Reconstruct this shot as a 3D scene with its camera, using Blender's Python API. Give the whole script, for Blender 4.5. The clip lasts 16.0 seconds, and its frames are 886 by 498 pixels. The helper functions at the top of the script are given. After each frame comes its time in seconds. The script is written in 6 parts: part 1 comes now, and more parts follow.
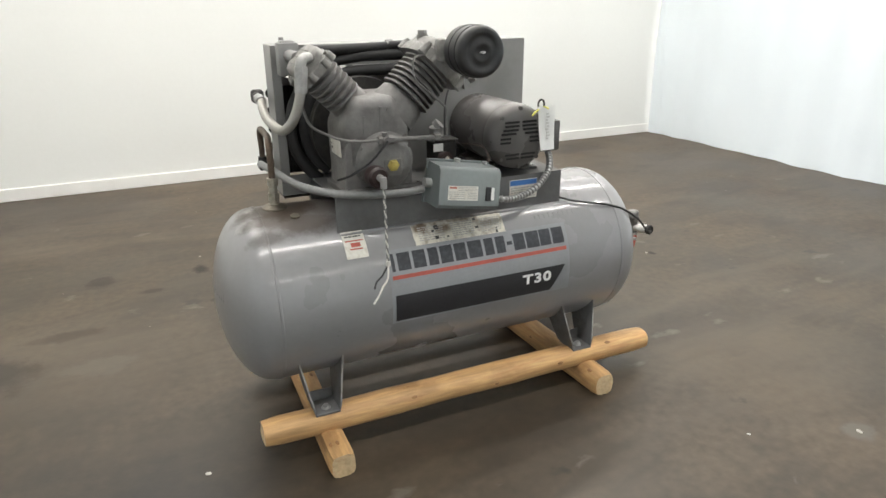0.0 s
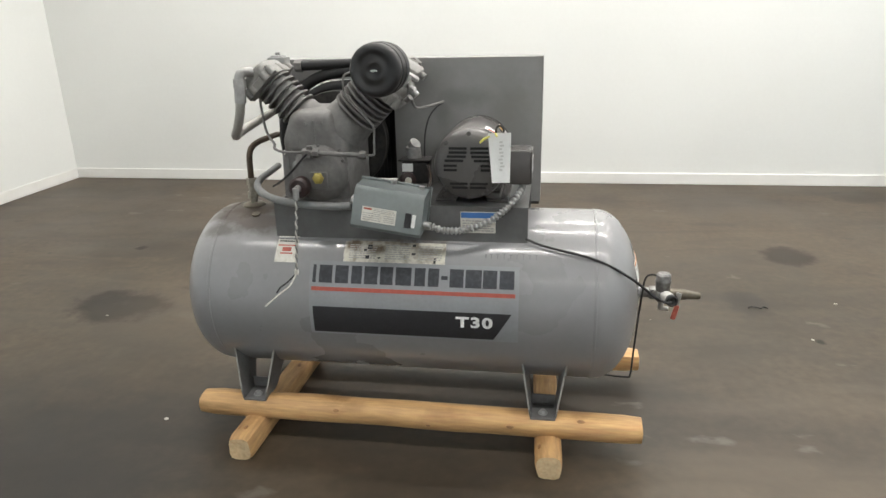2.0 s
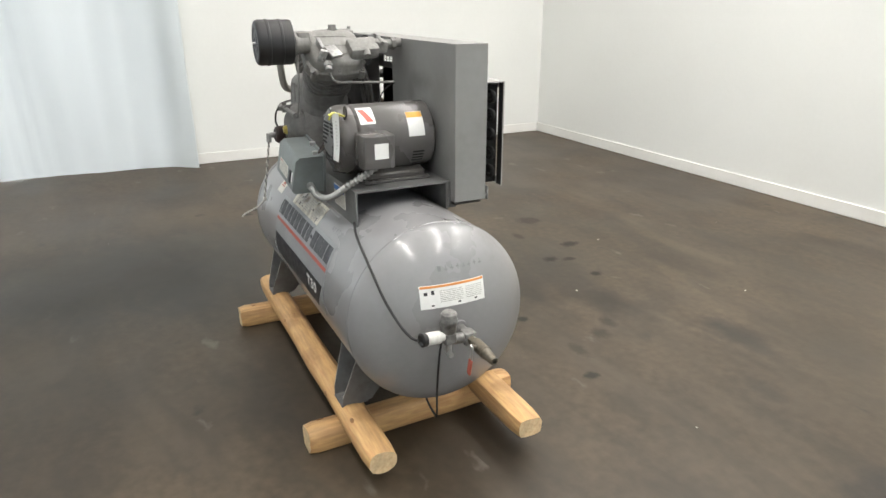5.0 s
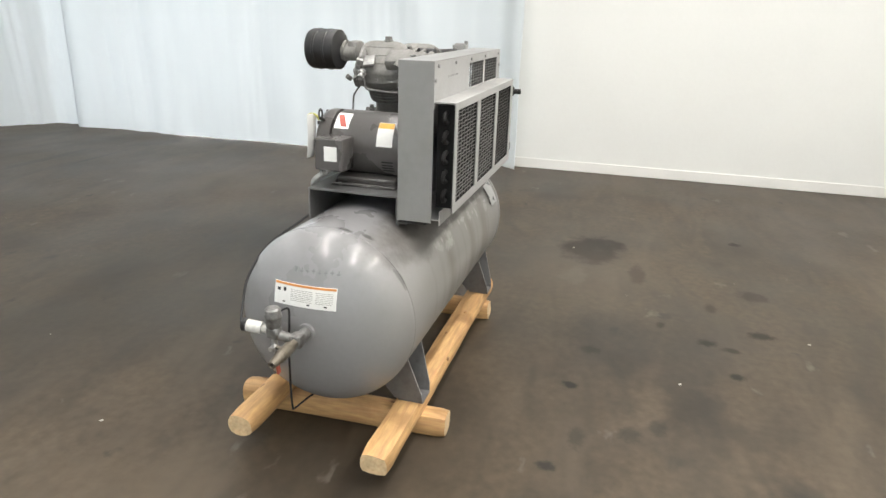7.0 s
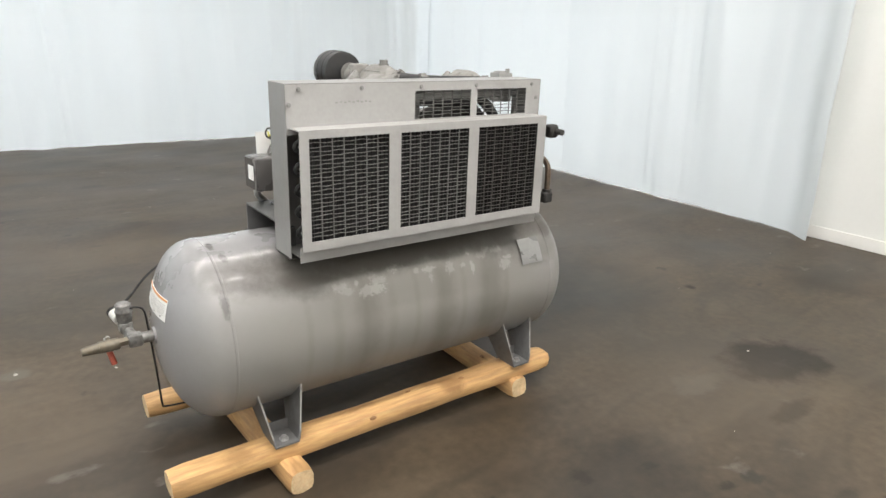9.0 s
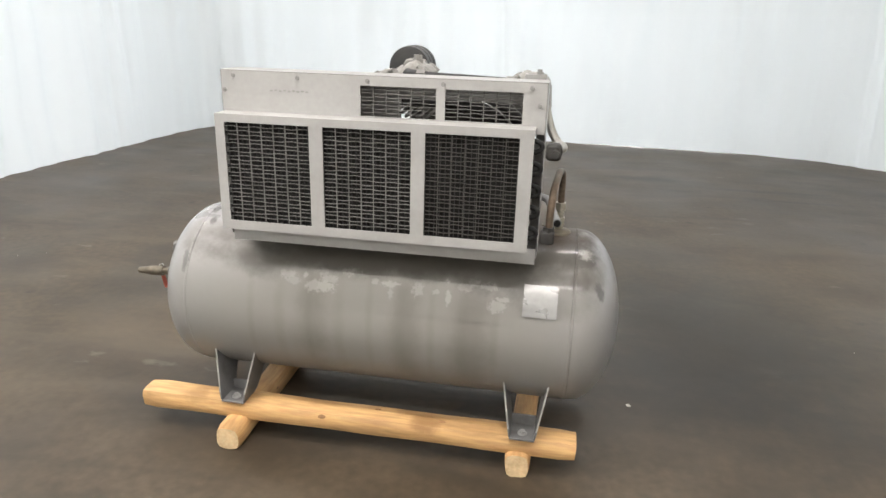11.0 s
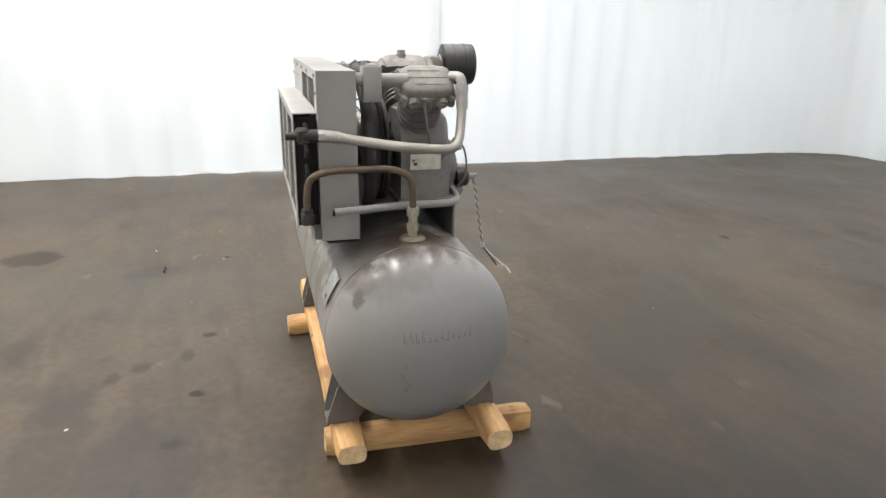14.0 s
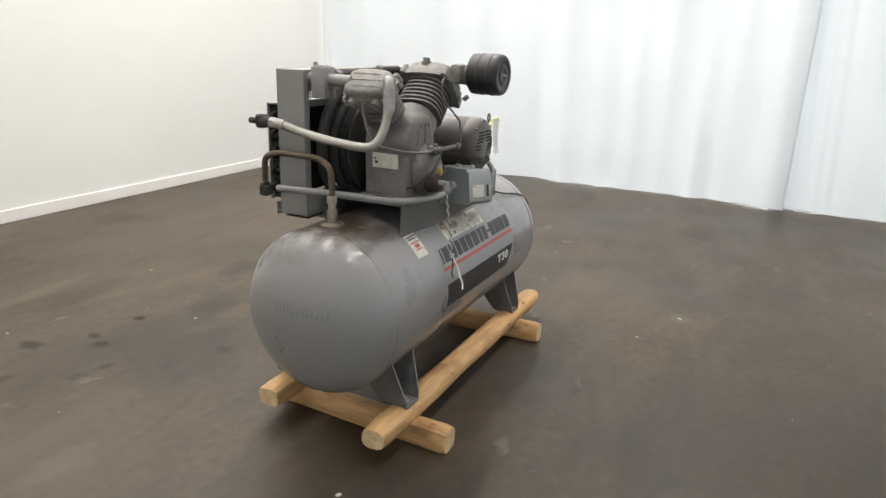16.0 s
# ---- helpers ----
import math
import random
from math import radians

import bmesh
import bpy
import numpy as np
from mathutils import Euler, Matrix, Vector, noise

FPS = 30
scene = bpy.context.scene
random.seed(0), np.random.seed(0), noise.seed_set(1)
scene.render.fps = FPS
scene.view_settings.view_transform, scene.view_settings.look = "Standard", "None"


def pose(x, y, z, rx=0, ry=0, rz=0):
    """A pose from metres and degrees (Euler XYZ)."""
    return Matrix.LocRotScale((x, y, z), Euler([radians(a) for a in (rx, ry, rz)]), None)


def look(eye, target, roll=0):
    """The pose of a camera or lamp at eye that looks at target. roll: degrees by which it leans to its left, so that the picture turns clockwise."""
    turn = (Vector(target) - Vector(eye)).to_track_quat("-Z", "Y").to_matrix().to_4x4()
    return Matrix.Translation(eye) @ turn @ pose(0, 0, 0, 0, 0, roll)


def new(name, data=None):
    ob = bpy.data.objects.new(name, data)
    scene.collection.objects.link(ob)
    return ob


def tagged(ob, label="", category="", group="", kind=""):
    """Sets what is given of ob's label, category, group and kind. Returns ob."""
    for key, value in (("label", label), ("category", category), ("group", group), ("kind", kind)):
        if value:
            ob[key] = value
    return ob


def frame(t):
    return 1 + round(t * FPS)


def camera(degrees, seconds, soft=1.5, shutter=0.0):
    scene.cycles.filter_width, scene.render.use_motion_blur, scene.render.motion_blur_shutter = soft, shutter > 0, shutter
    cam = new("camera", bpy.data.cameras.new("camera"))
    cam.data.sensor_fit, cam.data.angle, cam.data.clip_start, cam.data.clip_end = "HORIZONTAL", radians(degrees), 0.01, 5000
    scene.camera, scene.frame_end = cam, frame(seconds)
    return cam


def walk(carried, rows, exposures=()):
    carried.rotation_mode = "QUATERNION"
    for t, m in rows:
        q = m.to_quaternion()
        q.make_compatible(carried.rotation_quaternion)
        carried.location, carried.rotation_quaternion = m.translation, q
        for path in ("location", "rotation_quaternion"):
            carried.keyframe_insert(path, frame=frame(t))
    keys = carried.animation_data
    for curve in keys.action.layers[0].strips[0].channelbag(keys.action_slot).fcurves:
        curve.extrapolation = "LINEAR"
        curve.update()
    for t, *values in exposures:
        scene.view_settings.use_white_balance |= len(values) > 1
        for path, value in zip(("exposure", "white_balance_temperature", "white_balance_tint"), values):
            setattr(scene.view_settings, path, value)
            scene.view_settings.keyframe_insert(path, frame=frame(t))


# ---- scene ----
cam = camera(67.6, 16.0)
PATH = [
    (0, (0.323, 0.496, 1.528), (1.134, 2.184, 0.823), -0.3),
    (0.5, (0.659, 0.504, 1.514), (1.222, 2.310, 0.866), -1.1),
    (1, (1.035, 0.465, 1.525), (1.377, 2.332, 0.895), -1.2),
    (1.5, (1.447, 0.346, 1.535), (1.439, 2.241, 0.897), -1.3),
    (2, (1.868, 0.391, 1.514), (1.593, 2.260, 0.859), -1.3),
    (2.5, (2.332, 0.410, 1.522), (1.742, 2.202, 0.858), -2.3),
    (3, (2.744, 0.553, 1.509), (1.893, 2.233, 0.837), -3.3),
    (3.5, (3.066, 0.832, 1.519), (1.956, 2.351, 0.842), -3.3),
    (4, (3.432, 1.130, 1.524), (2.088, 2.448, 0.848), -2.4),
    (4.5, (3.694, 1.489, 1.505), (2.177, 2.592, 0.813), -0.6),
    (5.125, (3.979, 1.962, 1.508), (2.269, 2.738, 0.812), 0.0),
    (5.75, (4.155, 2.516, 1.514), (2.316, 2.865, 0.825), 0.8),
    (6.375, (4.183, 3.107, 1.520), (2.299, 3.008, 0.843), 1.4),
    (7, (4.026, 3.689, 1.523), (2.204, 3.206, 0.855), 1.8),
    (7.5, (3.828, 4.091, 1.531), (2.079, 3.392, 0.859), 3.2),
    (8, (3.557, 4.483, 1.542), (1.946, 3.490, 0.895), 3.3),
    (8.5, (3.147, 4.724, 1.539), (1.732, 3.459, 0.908), 2.2),
    (9.125, (2.595, 5.037, 1.540), (1.520, 3.450, 0.912), 1.9),
    (9.75, (1.989, 5.220, 1.534), (1.374, 3.414, 0.906), 1.8),
    (10.375, (1.379, 5.256, 1.528), (1.252, 3.349, 0.896), 1.8),
    (11, (0.811, 5.127, 1.529), (1.111, 3.255, 0.891), 1.7),
    (11.5, (0.331, 4.947, 1.534), (0.960, 3.165, 0.881), 1.1),
    (12, (-0.061, 4.669, 1.522), (0.878, 3.030, 0.865), 0.2),
    (12.5, (-0.475, 4.412, 1.509), (0.795, 3.025, 0.830), -0.6),
    (13, (-0.803, 4.101, 1.491), (0.708, 2.979, 0.814), -0.2),
    (13.5, (-1.103, 3.738, 1.490), (0.585, 2.890, 0.834), 0.5),
    (14, (-1.300, 3.315, 1.501), (0.518, 2.764, 0.876), 1.0),
    (14.5, (-1.358, 2.827, 1.527), (0.535, 2.597, 0.924), 2.9),
    (15, (-1.384, 2.327, 1.528), (0.514, 2.498, 0.921), 2.8),
    (15.5, (-1.286, 1.871, 1.500), (0.551, 2.376, 0.893), 2.2),
    (16, (-1.180, 1.409, 1.496), (0.540, 2.234, 0.897), 2.0),
]
walk(cam, [(t, look(eye, target, roll)) for t, eye, target, roll in PATH],
     [(0, 0.17, 6540, 10), (1, 0.13, 6520, 10), (1.5, 0.08, 6520, 10), (2, 0.08, 6520, 10), (2.5, 0.1, 6520, 10), (3.5, 0.12, 6520, 10), (4.5, 0.12, 6520, 10), (7, 0.13, 6540, 10.5), (8.5, 0.12, 6560, 11), (11, 0.28, 6660, 12.5), (13, 0.28, 6660, 12.5), (14.5, 0.2, 6660, 12.5), (15, 0.14, 6660, 12.5), (16, -0.02, 6660, 12.5)])

# ---- world, lamps and exposure ----
CX, CY = 1.377, 2.78            # middle of the compressor on the floor
WALL_N, WALL_W = 6.736, -2.992   # the two painted walls
CEIL = 5.0
TURN = -0.9                     # the compressor stands a little askew to the walls

world = bpy.data.worlds.new("world")
world.use_nodes = True
world.node_tree.nodes["Background"].inputs[0].default_value = (0.9, 0.95, 1.0, 1)
world.node_tree.nodes["Background"].inputs[1].default_value = 0.05
scene.world = world
LAMP_ROWS = ((-3.6, 80), (1.5, 165), (4.05, 190), (6.0, 200))   # rows of tubes along the room, and their watts
DAY_POWER = 385


# ---- materials ----
def material(name, colour, rough=0.6, metal=0.0, vary=0.12, scale=(6.0, 60.0), bump=0.15, bump_scale=80.0, tint=None, tint_amount=0.0,
             stretch=(1, 1, 1), rough_vary=0.12, piece=0.0, coat=0.0, coat_rough=0.15, translucent=0.0, spec=0.5):
    """A painted or raw surface: base colour broken up at two scales, with fine relief and uneven gloss."""
    m = bpy.data.materials.new(name)
    m.use_nodes = True
    n, l = m.node_tree.nodes, m.node_tree.links
    b = n["Principled BSDF"]
    b.inputs["Metallic"].default_value = metal
    b.inputs["Specular IOR Level"].default_value = spec
    if coat:
        b.inputs["Coat Weight"].default_value, b.inputs["Coat Roughness"].default_value = coat, coat_rough
    co, mp = n.new("ShaderNodeTexCoord"), n.new("ShaderNodeMapping")
    mp.inputs["Scale"].default_value = stretch
    l.new(co.outputs["Object"], mp.inputs["Vector"])
    big, fine, rel = (n.new("ShaderNodeTexNoise") for _ in range(3))
    for t, s, d in ((big, scale[0], 5), (fine, scale[1], 4), (rel, bump_scale, 3)):
        t.inputs["Scale"].default_value, t.inputs["Detail"].default_value = s, d
        l.new(mp.outputs["Vector"], t.inputs["Vector"])
    dark, light = (tuple(min(1, c * k) for c in colour) + (1,) for k in (1 - vary, 1 + vary))
    r1 = n.new("ShaderNodeValToRGB")
    r1.color_ramp.interpolation = "EASE"
    r1.color_ramp.elements[0].position, r1.color_ramp.elements[1].position = 0.22, 0.78
    r1.color_ramp.elements[0].color, r1.color_ramp.elements[1].color = dark, light
    l.new(big.outputs["Fac"], r1.inputs["Fac"])
    mx = n.new("ShaderNodeMix")
    mx.data_type, mx.blend_type = "RGBA", "OVERLAY"
    mx.inputs["Factor"].default_value = min(1, vary * 2)
    l.new(r1.outputs["Color"], mx.inputs[6]), l.new(fine.outputs["Fac"], mx.inputs[7])
    out = mx.outputs[2]
    if tint:
        r2 = n.new("ShaderNodeValToRGB")
        r2.color_ramp.elements[0].position, r2.color_ramp.elements[1].position = 0.48, 0.72
        t2 = n.new("ShaderNodeTexNoise")
        t2.inputs["Scale"].default_value, t2.inputs["Detail"].default_value = scale[0] * 2.3, 7
        l.new(mp.outputs["Vector"], t2.inputs["Vector"]), l.new(t2.outputs["Fac"], r2.inputs["Fac"])
        am = n.new("ShaderNodeMath")
        am.operation = "MULTIPLY"
        am.inputs[1].default_value = tint_amount
        l.new(r2.outputs["Color"], am.inputs[0])
        m2 = n.new("ShaderNodeMix")
        m2.data_type = "RGBA"
        m2.inputs[7].default_value = (*tint, 1)
        l.new(am.outputs[0], m2.inputs["Factor"]), l.new(out, m2.inputs[6])
        out = m2.outputs[2]
    if piece:
        oi, hsv, mr = n.new("ShaderNodeObjectInfo"), n.new("ShaderNodeHueSaturation"), n.new("ShaderNodeMapRange")
        mr.inputs["To Min"].default_value, mr.inputs["To Max"].default_value = 1 - piece, 1 + piece
        l.new(oi.outputs["Random"], mr.inputs["Value"]), l.new(mr.outputs["Result"], hsv.inputs["Value"]), l.new(out, hsv.inputs["Color"])
        out = hsv.outputs["Color"]
    l.new(out, b.inputs["Base Color"])
    rr = n.new("ShaderNodeMapRange")
    rr.interpolation_type = "SMOOTHSTEP"
    rr.inputs["From Min"].default_value, rr.inputs["From Max"].default_value = 0.15, 0.85
    rr.inputs["To Min"].default_value, rr.inputs["To Max"].default_value = max(0.03, rough - rough_vary), min(1, rough + rough_vary)
    l.new(big.outputs["Fac"], rr.inputs["Value"]), l.new(rr.outputs["Result"], b.inputs["Roughness"])
    bp = n.new("ShaderNodeBump")
    bp.inputs["Strength"].default_value, bp.inputs["Distance"].default_value = bump, 0.004
    l.new(rel.outputs["Fac"], bp.inputs["Height"]), l.new(bp.outputs["Normal"], b.inputs["Normal"])
    if translucent:
        tr, ms = n.new("ShaderNodeBsdfTranslucent"), n.new("ShaderNodeMixShader")
        tr.inputs["Color"].default_value = (*colour, 1)
        ms.inputs["Fac"].default_value = translucent
        l.new(b.outputs[0], ms.inputs[1]), l.new(tr.outputs[0], ms.inputs[2])
        l.new(ms.outputs[0], n["Material Output"].inputs["Surface"])
    return m


def blot(m, spots, colour, edge=0.35, wobble=0.55, freq=3.0, rough=None):
    """Lay stains and other patches with shapes of their own on a material: (x, y, z, rx, ry, rz, strength), in the
    object's metres.
    """
    n, l = m.node_tree.nodes, m.node_tree.links
    b = n["Principled BSDF"]
    src = b.inputs["Base Color"].links[0].from_socket
    co = n.new("ShaderNodeTexCoord")
    nz = n.new("ShaderNodeTexNoise")
    nz.inputs["Scale"].default_value, nz.inputs["Detail"].default_value = freq, 8
    nz.inputs["Roughness"].default_value = 0.65
    l.new(co.outputs["Object"], nz.inputs["Vector"])
    total = None
    for x, y, z, rx, ry, rz, strength in spots:
        mp = n.new("ShaderNodeMapping")
        mp.vector_type = "TEXTURE"
        mp.inputs["Location"].default_value, mp.inputs["Scale"].default_value = (x, y, z), (rx, ry, rz)
        ln = n.new("ShaderNodeVectorMath")
        ln.operation = "LENGTH"
        l.new(co.outputs["Object"], mp.inputs["Vector"]), l.new(mp.outputs["Vector"], ln.inputs[0])
        ad = n.new("ShaderNodeMath")
        ad.operation = "MULTIPLY_ADD"
        ad.inputs[1].default_value, ad.inputs[2].default_value = wobble * 2, -wobble
        l.new(nz.outputs["Fac"], ad.inputs[0])
        sm = n.new("ShaderNodeMath")
        l.new(ln.outputs["Value"], sm.inputs[0]), l.new(ad.outputs[0], sm.inputs[1])
        mr = n.new("ShaderNodeMapRange")
        mr.interpolation_type = "SMOOTHSTEP"
        mr.inputs["From Min"].default_value, mr.inputs["From Max"].default_value = 1 + edge, 1 - edge
        mr.inputs["To Max"].default_value = strength
        l.new(sm.outputs[0], mr.inputs["Value"])
        if total is None:
            total = mr.outputs["Result"]
        else:
            mxm = n.new("ShaderNodeMath")
            mxm.operation = "MAXIMUM"
            l.new(total, mxm.inputs[0]), l.new(mr.outputs["Result"], mxm.inputs[1])
            total = mxm.outputs[0]
    mx = n.new("ShaderNodeMix")
    mx.data_type = "RGBA"
    mx.inputs[7].default_value = (*colour, 1)
    l.new(total, mx.inputs["Factor"]), l.new(src, mx.inputs[6]), l.new(mx.outputs[2], b.inputs["Base Color"])
    if rough is not None:
        mr = n.new("ShaderNodeMix")
        mr.data_type = "FLOAT"
        mr.inputs[3].default_value = rough
        old = b.inputs["Roughness"].links[0].from_socket
        l.new(total, mr.inputs[0]), l.new(old, mr.inputs[2]), l.new(mr.outputs[0], b.inputs["Roughness"])
        gloss = b.inputs["Coat Weight"]
        if gloss.default_value > 0:      # a roughened patch also loses the shine of the clear coat
            inv, mul = n.new("ShaderNodeMath"), n.new("ShaderNodeMath")
            inv.operation, mul.operation = "SUBTRACT", "MULTIPLY"
            inv.inputs[0].default_value, mul.inputs[1].default_value = 1.0, gloss.default_value
            if gloss.links:
                l.new(gloss.links[0].from_socket, mul.inputs[1])
            l.new(total, inv.inputs[1]), l.new(inv.outputs[0], mul.inputs[0]), l.new(mul.outputs[0], gloss)
    return m


M_WALL = material("white wall paint", (0.765, 0.77, 0.745), 0.7, vary=0.03, scale=(0.7, 30), bump=0.08, bump_scale=150)
M_TRIM = material("white trim paint", (0.80, 0.79, 0.76), 0.5, vary=0.04, scale=(2, 40), bump=0.05)
M_CEIL = material("white ceiling", (0.72, 0.72, 0.70), 0.8, vary=0.05, scale=(1, 30), bump=0.1)
M_SHEET = material("white plastic sheeting", (0.846, 0.880, 0.896), 0.42, vary=0.03, scale=(1.2, 14), bump=0.5, bump_scale=5, stretch=(1, 1, 0.35), translucent=0.5)
M_FLOOR = material("stained concrete", (0.064, 0.0480, 0.0312), 0.47, vary=0.28, scale=(0.9, 22), bump=0.05, bump_scale=60,
                   tint=(0.034, 0.0264, 0.0188), tint_amount=0.7, rough_vary=0.10, spec=0.38)


def spatter(m, scale, size, share, colour, strength, seed, warp=0.5, stretch=(1, 1, 1), soft=0.5):
    """Scattered spots or smears: one in some cells of a random net, each of its own size, with a frayed edge."""
    n, l = m.node_tree.nodes, m.node_tree.links
    b = n["Principled BSDF"]
    src = b.inputs["Base Color"].links[0].from_socket
    co, mp, nz, vm, vo = (n.new("ShaderNode" + k) for k in ("TexCoord", "Mapping", "TexNoise", "VectorMath", "TexVoronoi"))
    mp.inputs["Location"].default_value, mp.inputs["Scale"].default_value = (seed * 3.7, seed * 1.9, 0), stretch
    mp.inputs["Rotation"].default_value = (0, 0, seed)
    nz.inputs["Scale"].default_value, nz.inputs["Detail"].default_value = scale * 3, 6
    vm.operation = "MULTIPLY_ADD"
    vm.inputs[1].default_value = (warp / scale,) * 2 + (0,)
    vo.inputs["Scale"].default_value = scale
    vo.voronoi_dimensions = "2D"
    vo.feature = "SMOOTH_F1"
    vo.inputs["Smoothness"].default_value = 0.35
    l.new(co.outputs["Object"], mp.inputs["Vector"]), l.new(mp.outputs["Vector"], nz.inputs["Vector"])
    l.new(nz.outputs["Color"], vm.inputs[0]), l.new(mp.outputs["Vector"], vm.inputs[2]), l.new(vm.outputs[0], vo.inputs["Vector"])
    sp, rr, mr = n.new("ShaderNodeSeparateColor"), n.new("ShaderNodeMapRange"), n.new("ShaderNodeMapRange")
    l.new(vo.outputs["Color"], sp.inputs["Color"]), l.new(sp.outputs[0], rr.inputs["Value"])
    rr.inputs["From Min"].default_value = 1 - share
    rr.inputs["To Min"].default_value, rr.inputs["To Max"].default_value = 0.0, size
    dv = n.new("ShaderNodeMath")
    dv.operation = "SUBTRACT"
    l.new(rr.outputs["Result"], dv.inputs[0]), l.new(vo.outputs["Distance"], dv.inputs[1])
    mr.inputs["From Min"].default_value, mr.inputs["From Max"].default_value = 0.0, size * soft
    mr.inputs["To Max"].default_value = strength
    l.new(dv.outputs[0], mr.inputs["Value"])
    mx = n.new("ShaderNodeMix")
    mx.data_type = "RGBA"
    mx.inputs[7].default_value = (*colour, 1)
    l.new(mr.outputs["Result"], mx.inputs["Factor"]), l.new(src, mx.inputs[6]), l.new(mx.outputs[2], b.inputs["Base Color"])


def smears(m, scale, distortion, colour, strength, seed):
    """Broad curved wipe marks, as a mop or wheels leave them."""
    n, l = m.node_tree.nodes, m.node_tree.links
    b = n["Principled BSDF"]
    src = b.inputs["Base Color"].links[0].from_socket
    co, mp, nz, mr, mx = (n.new("ShaderNode" + k) for k in ("TexCoord", "Mapping", "TexNoise", "MapRange", "Mix"))
    mp.inputs["Location"].default_value, mp.inputs["Rotation"].default_value, mp.inputs["Scale"].default_value = (seed, seed * 2.3, 0), (0, 0, seed), (1, 3.2, 1)
    nz.inputs["Scale"].default_value, nz.inputs["Detail"].default_value, nz.inputs["Distortion"].default_value = scale, 4, distortion
    mr.interpolation_type = "SMOOTHSTEP"
    mr.inputs["From Min"].default_value, mr.inputs["From Max"].default_value, mr.inputs["To Max"].default_value = 0.45, 0.75, strength
    mx.data_type = "RGBA"
    mx.inputs[7].default_value = (*colour, 1)
    l.new(co.outputs["Object"], mp.inputs["Vector"]), l.new(mp.outputs["Vector"], nz.inputs["Vector"]), l.new(nz.outputs["Fac"], mr.inputs["Value"])
    l.new(mr.outputs["Result"], mx.inputs["Factor"]), l.new(src, mx.inputs[6]), l.new(mx.outputs[2], b.inputs["Base Color"])


smears(M_FLOOR, 0.55, 1.6, (0.100, 0.078, 0.054), 0.55, 0.6)
smears(M_FLOOR, 0.8, 2.0, (0.030, 0.0240, 0.0170), 0.55, 2.1)
spatter(M_FLOOR, 0.55, 0.70, 0.7, (0.098, 0.0740, 0.0490), 0.65, 1.0, 0.8, (1, 2.2, 1), 0.9)
spatter(M_FLOOR, 0.8, 0.6, 0.6, (0.028, 0.0224, 0.0162), 0.75, 2.3, 0.9, (1, 1.8, 1), 0.9)
spatter(M_FLOOR, 2.2, 0.30, 0.30, (0.030, 0.025, 0.020), 0.5, 4.1, 1.0, (1, 2.0, 1), 0.9)
spatter(M_FLOOR, 4.0, 0.22, 0.10, (0.018, 0.016, 0.0135), 0.7, 5.6, 0.7, (1, 1.4, 1), 0.6)
spatter(M_FLOOR, 1.2, 0.40, 0.4, (0.066, 0.046, 0.030), 0.32, 0.7, 0.8, (1, 2.5, 1), 0.8)
spatter(M_FLOOR, 3.2, 0.22, 0.14, (0.16, 0.145, 0.12), 0.5, 3.2, 0.9, (1, 1.7, 1), 0.7)
# broad darker areas of floor west and south of the compressor
blot(M_FLOOR, [(-0.15, 2.2, 0, 0.75, 0.95, 9, 0.5), (0.9, 1.15, 0, 1.3, 0.55, 9, 0.5), (0.35, 1.35, 0, 0.55, 0.40, 9, 0.6), (-0.62, 2.25, 0, 0.40, 0.40, 9, 0.45)], (0.027, 0.0218, 0.0160), wobble=0.7, freq=2.2, edge=0.6)
blot(M_FLOOR, [(1.20, 4.10, 0, 0.75, 0.12, 9, 0.3), (2.0, 4.45, 0, 0.16, 0.07, 9, 0.4), (0.90, 3.80, 0, 0.32, 0.22, 9, 0.35),
               (3.03, 3.92, 0, 0.10, 0.20, 9, 0.5), (-0.2, -2.3, 0, 0.35, 0.10, 9, 0.5), (-1.4, -2.0, 0, 0.6, 0.06, 9, 0.5), (0.2, 2.3, 0, 0.5, 0.35, 9, 0.4)],
     (0.011, 0.0105, 0.010), wobble=0.8, freq=6)
# the large oil stains, dull and soaked in, then the drips
blot(M_FLOOR, [(-0.48, 3.57, 0, 0.27, 0.19, 9, 0.80), (-0.62, 3.68, 0, 0.12, 0.12, 9, 0.7), (3.51, 4.75, 0, 0.15, 0.17, 9, 0.9), (-0.10, 3.88, 0, 0.16, 0.05, 9, 0.5)],
     (0.010, 0.0095, 0.009), wobble=0.7, freq=7, edge=0.32, rough=0.66)
